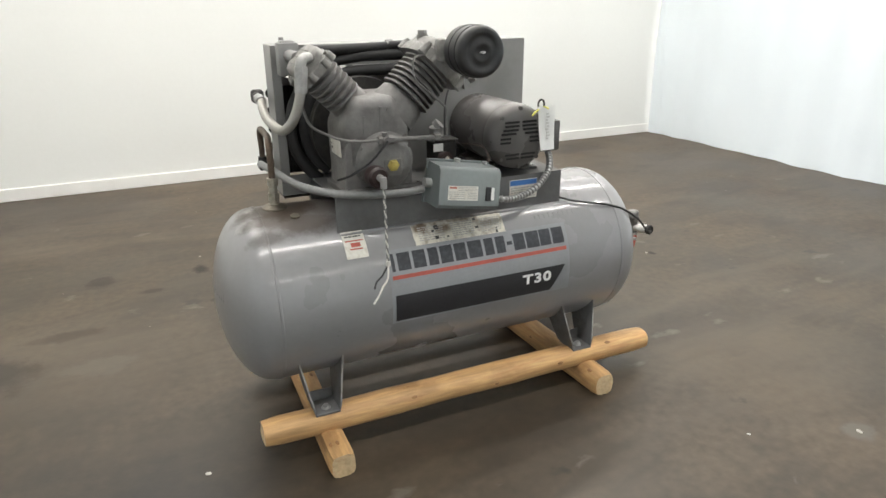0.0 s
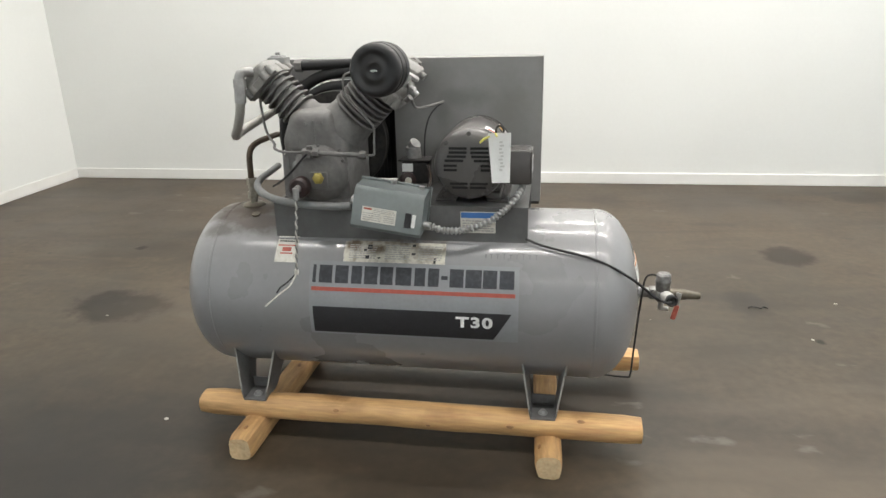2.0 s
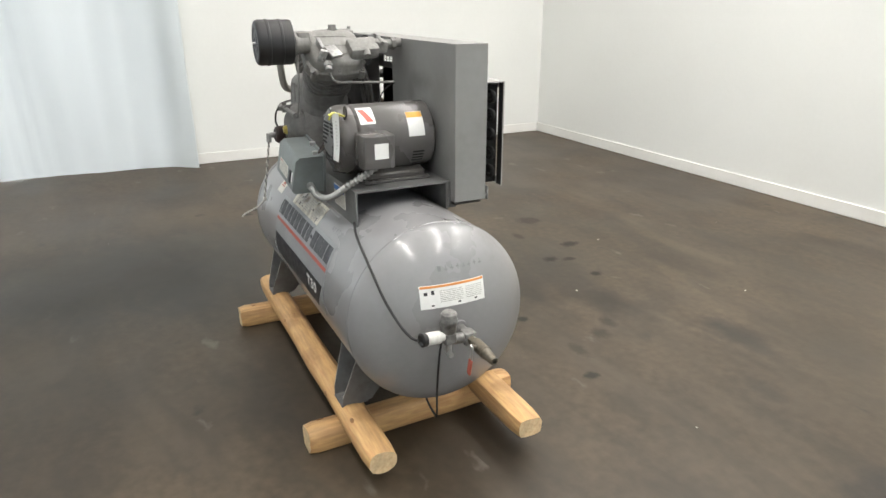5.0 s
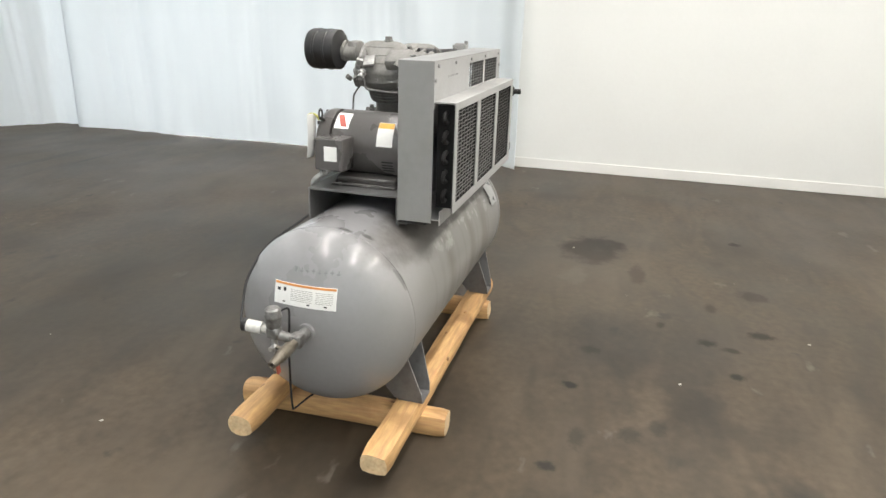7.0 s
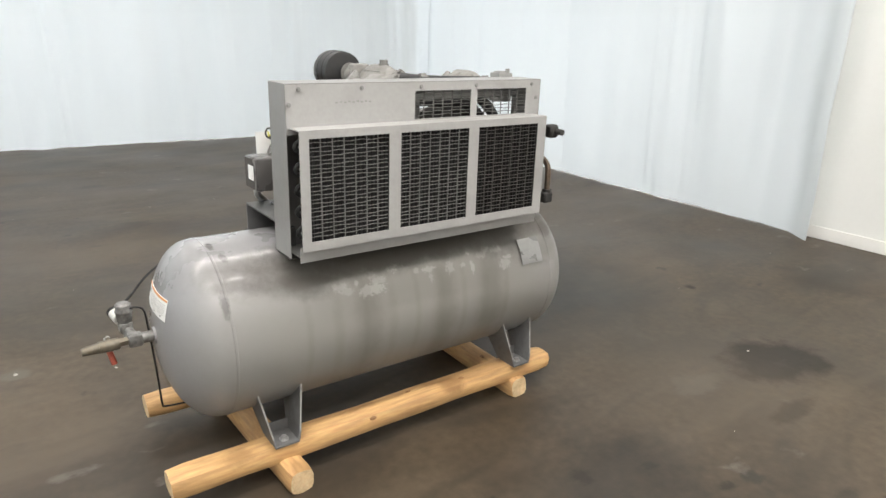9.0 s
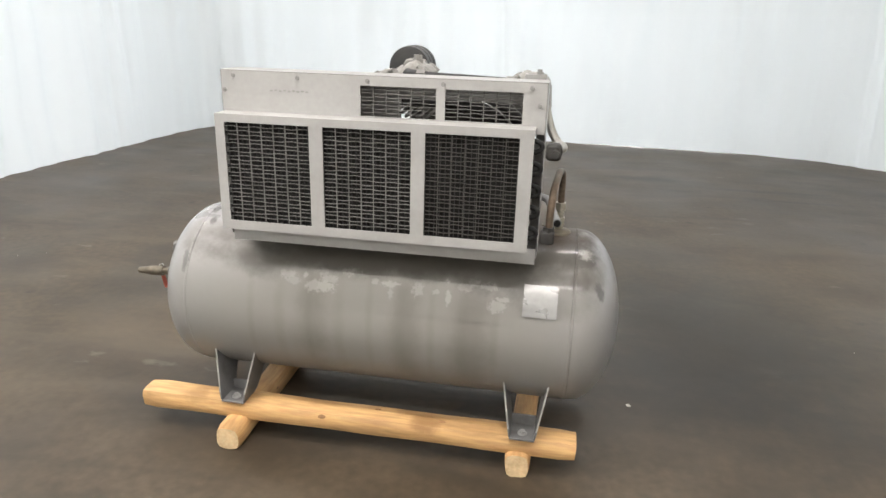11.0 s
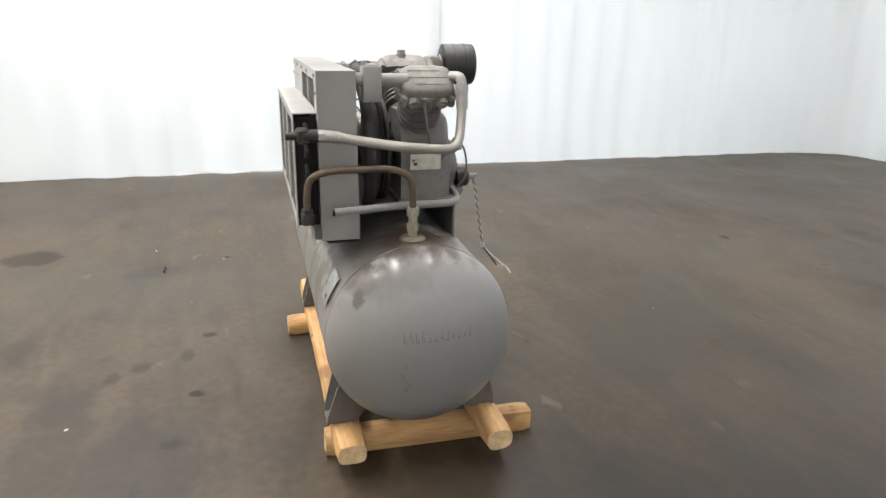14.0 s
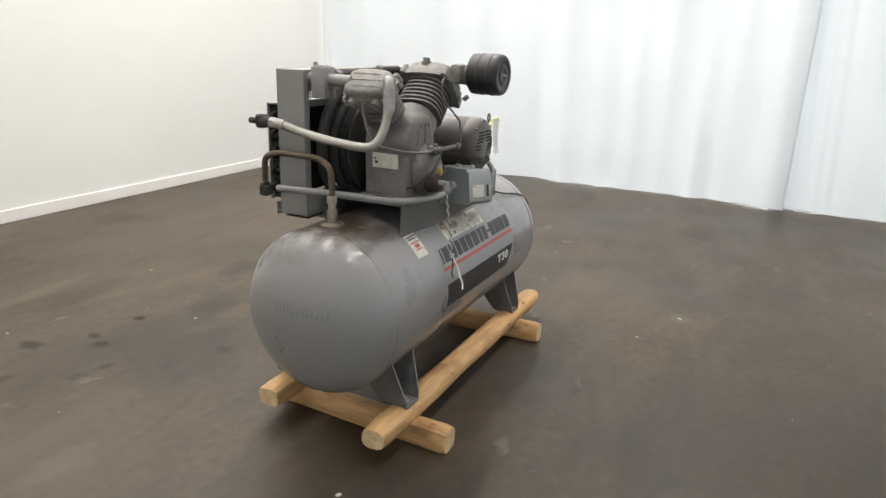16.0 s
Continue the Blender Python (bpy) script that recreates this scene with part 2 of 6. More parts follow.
blot(M_FLOOR, [(1.405, 3.59, 0, 0.026, 0.034, 9, 0.95), (0.78, 4.22, 0, 0.034, 0.041, 9, 0.8), (0.61, 4.50, 0, 0.040, 0.058, 9, 0.85), (1.10, 4.325, 0, 0.027, 0.037, 9, 0.95),
               (0.83, 4.33, 0, 0.025, 0.041, 9, 0.7), (0.06, 4.54, 0, 0.072, 0.080, 9, 0.5), (-0.95, 4.57, 0, 0.040, 0.036, 9, 0.8), (2.00, 3.56, 0, 0.024, 0.034, 9, 0.85),
               (0.64, 4.00, 0, 0.036, 0.020, 9, 0.6), (1.04, 3.66, 0, 0.036, 0.048, 9, 0.5), (0.32, 4.28, 0, 0.058, 0.027, 9, 0.5), (-1.05, 2.73, 0, 0.026, 0.034, 9, 0.85),
               (1.71, 3.85, 0, 0.05, 0.04, 9, 0.5), (1.63, 3.96, 0, 0.05, 0.03, 9, 0.5), (1.79, 3.65, 0, 0.06, 0.03, 9, 0.5), (3.25, 3.49, 0, 0.020, 0.024, 9, 0.9), (2.83, -0.25, 0, 0.05, 0.035, 9, 0.6)],
     (0.016, 0.0145, 0.0130), wobble=1.0, freq=24, edge=0.5, rough=0.65)
# narrow dark marks, and one broad darker area off the south-west corner
blot(M_FLOOR, [(2.05, 4.41, 0, 0.22, 0.06, 9, 0.6), (3.20, 5.43, 0, 0.16, 0.05, 9, 0.55), (2.40, 4.13, 0, 0.12, 0.05, 9, 0.4), (1.66, -2.10, 0, 0.14, 0.06, 9, 0.55), (2.49, -1.43, 0, 0.30, 0.06, 9, 0.4),
               (-1.60, -1.60, 0, 0.45, 0.03, 9, 0.6), (-0.52, -1.79, 0, 0.16, 0.03, 9, 0.55), (-0.15, 1.75, 0, 0.65, 0.85, 9, 0.7), (1.05, 3.75, 0, 0.45, 0.22, 9, 0.35)],
     (0.016, 0.0145, 0.0125), wobble=0.9, freq=7, edge=0.6)
blot(M_FLOOR, [(0.05, 3.51, 0, 0.16, 0.06, 9, 0.5), (2.64, 1.70, 0, 0.06, 0.05, 9, 0.7), (0.08, 3.48, 0, 0.09, 0.08, 9, 0.35)],
     (0.11, 0.098, 0.082), wobble=0.9, freq=14)
# broad, slightly lighter areas of floor with very soft edges
blot(M_FLOOR, [(0.0, 3.55, 0, 0.45, 0.40, 9, 0.40), (3.2, 5.2, 0, 1.2, 0.8, 9, 0.3), (-1.4, 0.6, 0, 1.0, 1.2, 9, 0.3)], (0.095, 0.074, 0.052), wobble=0.6, freq=3, edge=0.8)
M_TANK = material("grey tank paint", (0.248, 0.245, 0.250), 0.30, vary=0.03, scale=(2.2, 45), bump=0.006, bump_scale=40, rough_vary=0.08, spec=0.35, coat=0.55, coat_rough=0.12)
blot(M_TANK, [(-0.02, 0.34, 0.50, 0.80, 0.21, 0.44, 0.9)], (0.250, 0.240, 0.222), wobble=0.2, freq=5, edge=0.6, rough=0.58)
# darker band along the top rear, and upright bands down the rear side
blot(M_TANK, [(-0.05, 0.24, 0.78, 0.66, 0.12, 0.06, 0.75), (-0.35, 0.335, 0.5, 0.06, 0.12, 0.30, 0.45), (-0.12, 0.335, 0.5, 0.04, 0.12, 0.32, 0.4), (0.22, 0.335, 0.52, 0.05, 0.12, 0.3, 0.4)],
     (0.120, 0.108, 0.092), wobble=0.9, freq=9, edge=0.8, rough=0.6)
streaks = [(0.45 - 0.11 * k, 0.31, 0.50 + 0.03 * (k % 3), 0.012 + 0.006 * (k % 2), 0.10, 0.16 + 0.03 * (k % 3), 0.17) for k in range(9)]
blot(M_TANK, streaks, (0.13, 0.118, 0.10), wobble=0.9, freq=22, edge=0.8)
scuff = random.Random(21)
blot(M_TANK, [(scuff.uniform(-0.45, 0.35), 0.285, scuff.uniform(0.635, 0.715), scuff.uniform(0.008, 0.035), 0.05, scuff.uniform(0.006, 0.020), scuff.uniform(0.3, 0.75)) for _ in range(22)],
     (0.40, 0.39, 0.37), wobble=1.6, freq=70, edge=0.3)
# dark patches round the west fitting and along the shell below the guard
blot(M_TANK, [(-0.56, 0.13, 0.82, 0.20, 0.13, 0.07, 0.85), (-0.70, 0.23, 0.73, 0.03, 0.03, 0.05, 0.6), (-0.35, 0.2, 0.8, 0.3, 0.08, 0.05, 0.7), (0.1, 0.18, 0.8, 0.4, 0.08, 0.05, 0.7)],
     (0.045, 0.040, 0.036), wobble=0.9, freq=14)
blot(M_TANK, [(-0.60, -0.02, 0.84, 0.15, 0.14, 0.07, 0.95), (-0.55, -0.12, 0.81, 0.13, 0.07, 0.05, 0.8), (-0.48, -0.03, 0.84, 0.10, 0.12, 0.05, 0.7), (-0.61, -0.09, 0.83, 0.12, 0.09, 0.05, 0.8)], (0.040, 0.025, 0.014), wobble=0.7, freq=16, edge=0.5, rough=0.55)
blot(M_TANK, [(0.04, -0.2, 0.80, 0.20, 0.04, 0.03, 0.8)], (0.10, 0.065, 0.040), wobble=0.8, freq=20)
blot(M_TANK, [(-0.66, 0.20, 0.76, 0.16, 0.08, 0.06, 0.55), (-0.74, 0.10, 0.74, 0.08, 0.12, 0.06, 0.4), (-0.62, 0.27, 0.68, 0.12, 0.06, 0.06, 0.4)],
     (0.085, 0.078, 0.066), wobble=1.2, freq=9, edge=0.7)
# narrow dark band along the upper rear, just below the cooler
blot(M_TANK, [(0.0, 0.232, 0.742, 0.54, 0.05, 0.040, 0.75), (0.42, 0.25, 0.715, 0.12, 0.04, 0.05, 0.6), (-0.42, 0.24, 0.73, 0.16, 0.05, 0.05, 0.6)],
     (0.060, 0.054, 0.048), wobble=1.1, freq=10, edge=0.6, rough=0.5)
blot(M_TANK, [(-0.768, 0.216, 0.70, 0.022, 0.020, 0.036, 0.65), (-0.705, 0.172, 0.785, 0.06, 0.035, 0.022, 0.6), (0.69, 0.06, 0.83, 0.012, 0.022, 0.02, 0.8), (0.67, 0.13, 0.81, 0.012, 0.018, 0.02, 0.8),
              (0.715, 0.262, 0.692, 0.012, 0.035, 0.045, 0.55)], (0.040, 0.037, 0.035), wobble=1.2, freq=32, edge=0.4)
# wide darker band on the shell below the guard and cooler
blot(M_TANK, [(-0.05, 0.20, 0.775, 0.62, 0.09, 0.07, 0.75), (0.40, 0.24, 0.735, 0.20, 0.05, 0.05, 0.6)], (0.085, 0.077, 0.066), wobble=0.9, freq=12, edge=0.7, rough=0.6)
# dirt that ran down over the shoulder round the discharge pipe, with pale rubbed places
blot(M_TANK, [(-0.69, 0.05 - 0.075 * k, 0.815 - 0.012 * abs(k - 1), 0.06, 0.022, 0.05, 0.6) for k in range(4)], (0.075, 0.066, 0.055), wobble=1.1, freq=26, edge=0.6)
blot(M_TANK, [(-0.71, 0.13, 0.79, 0.03, 0.03, 0.02, 0.6), (-0.735, -0.07, 0.79, 0.03, 0.04, 0.02, 0.5), (-0.70, 0.0, 0.82, 0.02, 0.03, 0.02, 0.4)], (0.38, 0.37, 0.35), wobble=1.3, freq=40, edge=0.4)
M_LEG = material("grey leg paint", (0.135, 0.135, 0.135), 0.5, vary=0.12, scale=(8, 60), tint=(0.07, 0.06, 0.05), tint_amount=0.5)
M_EDGE = material("worn grey edge", (0.27, 0.265, 0.25), 0.5, vary=0.2, scale=(20, 80))
M_BASE = material("grey base paint", (0.120, 0.120, 0.119), 0.5, vary=0.10, scale=(6, 50), tint=(0.08, 0.07, 0.06), tint_amount=0.35)
M_GUARD = material("grey sheet metal paint", (0.232, 0.230, 0.225), 0.42, vary=0.035, scale=(3, 40), bump=0.03, tint=(0.175, 0.168, 0.155), tint_amount=0.35)
# soft darker patches on the front panel, behind the pump heads and motor
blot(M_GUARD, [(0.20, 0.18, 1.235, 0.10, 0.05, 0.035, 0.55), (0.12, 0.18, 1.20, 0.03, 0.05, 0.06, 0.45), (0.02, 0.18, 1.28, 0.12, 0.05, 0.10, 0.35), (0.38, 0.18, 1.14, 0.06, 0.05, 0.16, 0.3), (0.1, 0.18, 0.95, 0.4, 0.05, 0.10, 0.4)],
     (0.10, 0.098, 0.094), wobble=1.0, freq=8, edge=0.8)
M_FRAME = material("light grey frame paint", (0.345, 0.343, 0.336), 0.5, vary=0.04, scale=(5, 60), tint=(0.27, 0.262, 0.25), tint_amount=0.3)
M_MESH = material("grey stamped mesh", (0.135, 0.133, 0.128), 0.55, vary=0.25, scale=(14, 90))
M_OILMESH = material("oil-blackened mesh", (0.060, 0.057, 0.053), 0.6, vary=0.3, scale=(14, 90))
M_CORE = material("black finned core", (0.009, 0.009, 0.009), 0.85, vary=0.3, scale=(20, 200))
M_CAST = material("dusty grey cast iron", (0.152, 0.147, 0.141), 0.60, vary=0.16, scale=(9, 60), bump=0.24, bump_scale=90,
                  tint=(0.085, 0.079, 0.073), tint_amount=0.55)
M_HEAD = material("dusty grey cylinder head", (0.200, 0.195, 0.184), 0.53, vary=0.18, scale=(12, 80), bump=0.25, bump_scale=120,
                  tint=(0.11, 0.10, 0.09), tint_amount=0.5)
M_DARK = material("blackened iron", (0.022, 0.021, 0.020), 0.72, vary=0.3, scale=(12, 80), bump=0.2, tint=(0.06, 0.055, 0.045), tint_amount=0.5)
M_RUBBER = material("black rubber", (0.013, 0.013, 0.0138), 0.66, vary=0.15, scale=(10, 90), bump=0.1)
M_FILTER = material("black filter canister", (0.018, 0.018, 0.019), 0.42, vary=0.15, scale=(8, 60), bump=0.06, bump_scale=60, tint=(0.034, 0.033, 0.031), tint_amount=0.4)
M_MOTOR = material("dark grey motor paint", (0.092, 0.087, 0.084), 0.27, vary=0.05, scale=(5, 60), bump=0.02, tint=(0.11, 0.10, 0.09), tint_amount=0.3)
M_HOLE = material("unlit slot", (0.008, 0.008, 0.008), 0.9, vary=0.1)
M_BOX = material("blue grey enclosure paint", (0.165, 0.185, 0.185), 0.42, vary=0.06, scale=(6, 60), bump=0.08, tint=(0.11, 0.11, 0.10), tint_amount=0.3)
M_BRAID = material("braided steel hose", (0.36, 0.35, 0.32), 0.40, metal=0.6, vary=0.08, scale=(12, 260), bump=0.45, bump_scale=420)
M_COPPER = material("tarnished copper", (0.115, 0.083, 0.060), 0.5, metal=0.5, vary=0.25, scale=(18, 90), tint=(0.10, 0.085, 0.06), tint_amount=0.6)
M_BRASS = material("tarnished brass", (0.145, 0.128, 0.100), 0.45, metal=0.5, vary=0.2, scale=(22, 90), tint=(0.16, 0.13, 0.09), tint_amount=0.5)
M_NICKEL = material("dull nickel brass", (0.36, 0.335, 0.28), 0.42, metal=0.5, vary=0.2, scale=(22, 90), tint=(0.20, 0.17, 0.12), tint_amount=0.5)
M_STEEL = material("zinc steel", (0.45, 0.45, 0.44), 0.42, metal=0.7, vary=0.15, scale=(20, 120))
M_ALU = material("cast aluminium", (0.34, 0.335, 0.325), 0.5, metal=0.4, vary=0.15, scale=(18, 90))
M_VALVE = material("oily valve metal", (0.20, 0.197, 0.19), 0.42, metal=0.4, vary=0.25, scale=(22, 90), tint=(0.06, 0.055, 0.05), tint_amount=0.6)
M_CONDUIT = material("grey conduit", (0.215, 0.218, 0.216), 0.5, vary=0.12, scale=(15, 90))
M_PAPER = material("worn white label", (0.66, 0.64, 0.58), 0.5, vary=0.08, scale=(25, 120), tint=(0.36, 0.30, 0.22), tint_amount=0.45, bump=0.05)
M_DIRTY = material("scuffed label", (0.60, 0.57, 0.49), 0.5, vary=0.12, scale=(14, 90), tint=(0.16, 0.11, 0.07), tint_amount=0.85, bump=0.05)
blot(M_DIRTY, [(-0.145, -0.20, 0.755, 0.030, 0.05, 0.018, 0.9), (-0.06, -0.20, 0.745, 0.035, 0.05, 0.014, 0.8), (0.02, -0.2, 0.77, 0.06, 0.05, 0.010, 0.6), (0.12, -0.21, 0.742, 0.04, 0.05, 0.012, 0.6)],
     (0.10, 0.056, 0.028), wobble=1.0, freq=40, edge=0.5)
M_WHITE = material("clean white label", (0.78, 0.78, 0.76), 0.5, vary=0.04, scale=(30, 120), bump=0.03)
M_DULLWHITE = material("dull white plastic", (0.58, 0.575, 0.55), 0.4, vary=0.12, scale=(30, 120), tint=(0.36, 0.34, 0.30), tint_amount=0.4)
M_INK = material("black ink", (0.022, 0.022, 0.025), 0.5, vary=0.15, scale=(30, 150), bump=0.03)
M_BRAND = material("worn dark lettering film", (0.026, 0.028, 0.035), 0.45, vary=0.2, scale=(30, 150), tint=(0.12, 0.125, 0.135), tint_amount=0.25, bump=0.03)
M_FAINT = material("faded pen", (0.158, 0.160, 0.166), 0.6, vary=0.1, scale=(50, 200), bump=0.02)
M_GREYINK = material("grey print", (0.36, 0.35, 0.33), 0.5, vary=0.15, scale=(40, 150), bump=0.03)
M_RED = material("red stripe", (0.40, 0.085, 0.060), 0.5, vary=0.12, scale=(20, 90), bump=0.03)
M_REDPAINT = material("red handle grip", (0.42, 0.10, 0.07), 0.5, vary=0.15, scale=(30, 120))
M_DARKRED = material("dark red plastic", (0.026, 0.013, 0.012), 0.45, vary=0.2, scale=(30, 120))
M_ORANGE = material("orange print", (0.62, 0.24, 0.06), 0.5, vary=0.08, scale=(30, 120), bump=0.03)
M_AMBER = material("amber print", (0.68, 0.36, 0.05), 0.5, vary=0.1, scale=(30, 120), bump=0.03)
M_BLUE = material("blue print", (0.05, 0.16, 0.42), 0.5, vary=0.06, scale=(30, 120), bump=0.03)
M_YELLOW = material("yellow oil sight glass", (0.40, 0.32, 0.075), 0.35, vary=0.2, scale=(40, 120), bump=0.1)
M_LIME = material("yellow string", (0.62, 0.58, 0.12), 0.6, vary=0.1, scale=(60, 200))
M_WIREG = material("grey twisted wire", (0.16, 0.155, 0.15), 0.5, vary=0.15, scale=(60, 200))
M_WIREW = material("pale twisted wire", (0.55, 0.53, 0.49), 0.5, vary=0.15, scale=(60, 200))
M_GLASS = material("gauge dial", (0.6, 0.58, 0.5), 0.3, vary=0.1, scale=(40, 120), bump=0.02)
M_WOOD = material("peeled pine", (0.575, 0.348, 0.152), 0.62, vary=0.26, scale=(5, 30), bump=0.5, bump_scale=24, stretch=(0.35, 3, 3),
                  tint=(0.36, 0.21, 0.105), tint_amount=0.6, piece=0.07)
M_WOODEND = material("sawn pine end", (0.66, 0.49, 0.29), 0.75, vary=0.15, scale=(20, 90), bump=0.3, bump_scale=70, tint=(0.36, 0.21, 0.09), tint_amount=0.4)
blot(M_WOOD, [(-0.29, 0.02, 0.03, 0.055, 0.05, 0.03, 0.7), (-0.22, -0.03, 0.03, 0.05, 0.03, 0.02, 0.45), (0.41, 0.0, 0.05, 0.06, 0.02, 0.03, 0.45), (-0.6, -0.02, 0.04, 0.03, 0.03, 0.03, 0.5), (0.12, -0.03, 0.02, 0.09, 0.03, 0.03, 0.4), (0.62, 0.02, 0.03, 0.05, 0.04, 0.03, 0.5), (-0.46, 0.03, 0.04, 0.10, 0.03, 0.02, 0.35)],
     (0.23, 0.115, 0.042), wobble=0.8, freq=18, edge=0.5)
M_KNOT = material("pine knot", (0.29, 0.15, 0.062), 0.6, vary=0.25, scale=(60, 200))
M_LAMPBODY = material("white lamp housing", (0.75, 0.75, 0.75), 0.5, vary=0.03)
M_FLEX = material("galvanised flexible conduit", (0.36, 0.36, 0.35), 0.42, metal=0.45, vary=0.15, scale=(20, 90))
M_CHIP = material("pale grit", (0.42, 0.40, 0.36), 0.8, vary=0.2, scale=(40, 100))


# ---- mesh helpers ----
def part(name, bm, mat, parent=None, label="", smooth=40):
    me = bpy.data.meshes.new(name)
    bmesh.ops.recalc_face_normals(bm, faces=bm.faces)
    bm.to_mesh(me)
    bm.free()
    for m in mat if isinstance(mat, (list, tuple)) else (mat,):
        me.materials.append(m)
    if smooth:
        me.shade_smooth()
        me.set_sharp_from_angle(angle=radians(smooth))
    ob = new(name, me)
    if parent is not None:
        ob.parent = parent
    if label:
        ob["label"] = label
    return ob


def box(bm, c, s, bevel=0.0, m=None, seg=1):
    """A box of size s round c, its edges rounded; m turns it about c."""
    got = bmesh.ops.create_cube(bm, size=1, matrix=Matrix.Diagonal((*s, 1)))
    vs = got["verts"]
    if bevel:
        es = list({e for v in vs for e in v.link_edges})
        made = bmesh.ops.bevel(bm, geom=es, offset=bevel, segments=seg, affect="EDGES", profile=0.5)
        vs = list({v for f in made["faces"] for v in f.verts} | {v for v in vs if v.is_valid})
    bmesh.ops.transform(bm, matrix=Matrix.Translation(c) @ (m or Matrix()), verts=vs)
    return vs


def rod(bm, a, b, r, r2=None, seg=20, caps=True):
    """A round bar from a to b."""
    a, b = Vector(a), Vector(b)
    d = b - a
    m = Matrix.Translation((a + b) / 2) @ d.to_track_quat("Z", "Y").to_matrix().to_4x4()
    return bmesh.ops.create_cone(bm, cap_ends=caps, segments=seg, radius1=r, radius2=r if r2 is None else r2, depth=d.length, matrix=m)["verts"]


def lathe(bm, profile, a, axis, seg=40):
    """Turn a profile of (distance along the axis, radius) about the axis from a."""
    q = Vector(axis).to_track_quat("Z", "Y").to_matrix().to_4x4()
    m = Matrix.Translation(a) @ q
    rings = []
    for h, r in profile:
        if r < 1e-5:
            rings.append([bm.verts.new(m @ Vector((0, 0, h)))])
        else:
            rings.append([bm.verts.new(m @ Vector((r * math.cos(2 * math.pi * i / seg), r * math.sin(2 * math.pi * i / seg), h))) for i in range(seg)])
    for p, q2 in zip(rings, rings[1:]):
        for i in range(seg):
            j = (i + 1) % seg
            if len(p) == 1 and len(q2) > 1:
                bm.faces.new((p[0], q2[j], q2[i]))
            elif len(q2) == 1 and len(p) > 1:
                bm.faces.new((p[i], p[j], q2[0]))
            elif len(p) > 1:
                bm.faces.new((p[i], p[j], q2[j], q2[i]))
    for ring in (rings[0], rings[-1]):
        if len(ring) > 1:
            bm.faces.new(ring)


def spline(pts, n=8):
    """A smooth line through the points."""
    p = [Vector(q) for q in pts]
    p = [p[0] * 2 - p[1], *p, p[-1] * 2 - p[-2]]
    out = []
    for i in range(1, len(p) - 2):
        for k in range(n):
            t = k / n
            a, b, c, d = p[i - 1:i + 3]
            out.append(0.5 * (2 * b + (c - a) * t + (2 * a - 5 * b + 4 * c - d) * t * t + (3 * b - a - 3 * c + d) * t ** 3))
    out.append(p[-2])
    return out


def tube(bm, pts, r, seg=12, n=8, wave=0.0, pitch=0.0, smooth=True):
    """A round tube along a line; wave and pitch give it a ribbed wall."""
    line = spline(pts, n) if smooth else [Vector(q) for q in pts]
    if pitch:
        fine, run = [], 0
        for a, b in zip(line, line[1:]):
            k = max(1, int((b - a).length / pitch * 4))
            fine += [a.lerp(b, i / k) for i in range(k)]
        line = fine + [line[-1]]
    rings, up = [], None
    for i, p in enumerate(line):
        d = (line[min(i + 1, len(line) - 1)] - line[max(i - 1, 0)]).normalized()
        if up is None:
            up = d.orthogonal().normalized()
        up = (up - d * up.dot(d)).normalized()
        side = d.cross(up)
        rr = r + (wave if pitch and i % 4 < 2 else 0)
        rings.append([bm.verts.new(p + rr * (math.cos(2 * math.pi * k / seg) * up + math.sin(2 * math.pi * k / seg) * side)) for k in range(seg)])
    for a, b in zip(rings, rings[1:]):
        for k in range(seg):
            bm.faces.new((a[k], a[(k + 1) % seg], b[(k + 1) % seg], b[k]))
    bm.faces.new(rings[0]), bm.faces.new(list(reversed(rings[-1])))


def slab(bm, outline, to_world, d0, d1):
    """Push a flat outline of (a, b) from depth d0 to d1; to_world makes a place of (a, b, d)."""
    lo = [bm.verts.new(to_world(a, b, d0)) for a, b in outline]
    hi = [bm.verts.new(to_world(a, b, d1)) for a, b in outline]
    bm.faces.new(lo), bm.faces.new(list(reversed(hi)))
    for i in range(len(lo)):
        j = (i + 1) % len(lo)
        bm.faces.new((lo[i], lo[j], hi[j], hi[i]))
    return lo + hi


def bevel_all(bm, width, seg=2, angle=30):
    es = [e for e in bm.edges if len(e.link_faces) == 2 and e.calc_face_angle(0) > radians(angle)]
    bmesh.ops.bevel(bm, geom=es, offset=width, segments=seg, affect="EDGES", profile=0.5)


def xz(a, b, d):
    return Vector((a, d, b))


def yz(a, b, d):
    return Vector((d, a, b))


def hexnut(bm, p, axis, r, h):
    rod(bm, p, Vector(p) + Vector(axis) * h, r, seg=6)


def pieces(name, make, places, mat, parent, label="", smooth=30):
    """Alike small pieces on one mesh: make() gives the mesh once, places are their poses on the thing."""
    first = part(name, make(), mat, parent, label, smooth)
    obs = [first] + [new(name, first.data) for _ in places[1:]]
    for o, m in zip(obs, places):
        o.parent = parent
        o.matrix_local = m
        if label:
            o["label"] = label
    return obs


def nut_at(p, axis):
    return Matrix.Translation(p) @ Vector(axis).to_track_quat("Z", "Y").to_matrix().to_4x4()


def nut(r, h):
    bm = bmesh.new()
    rod(bm, (0, 0, 0), (0, 0, h), r, seg=6)
    rod(bm, (0, 0, -0.001), (0, 0, h * 0.25), r * 1.3, seg=12)
    return bm


def block(s, bevel=0.0):
    bm = bmesh.new()
    box(bm, (0, 0, 0), s, bevel)
    return bm


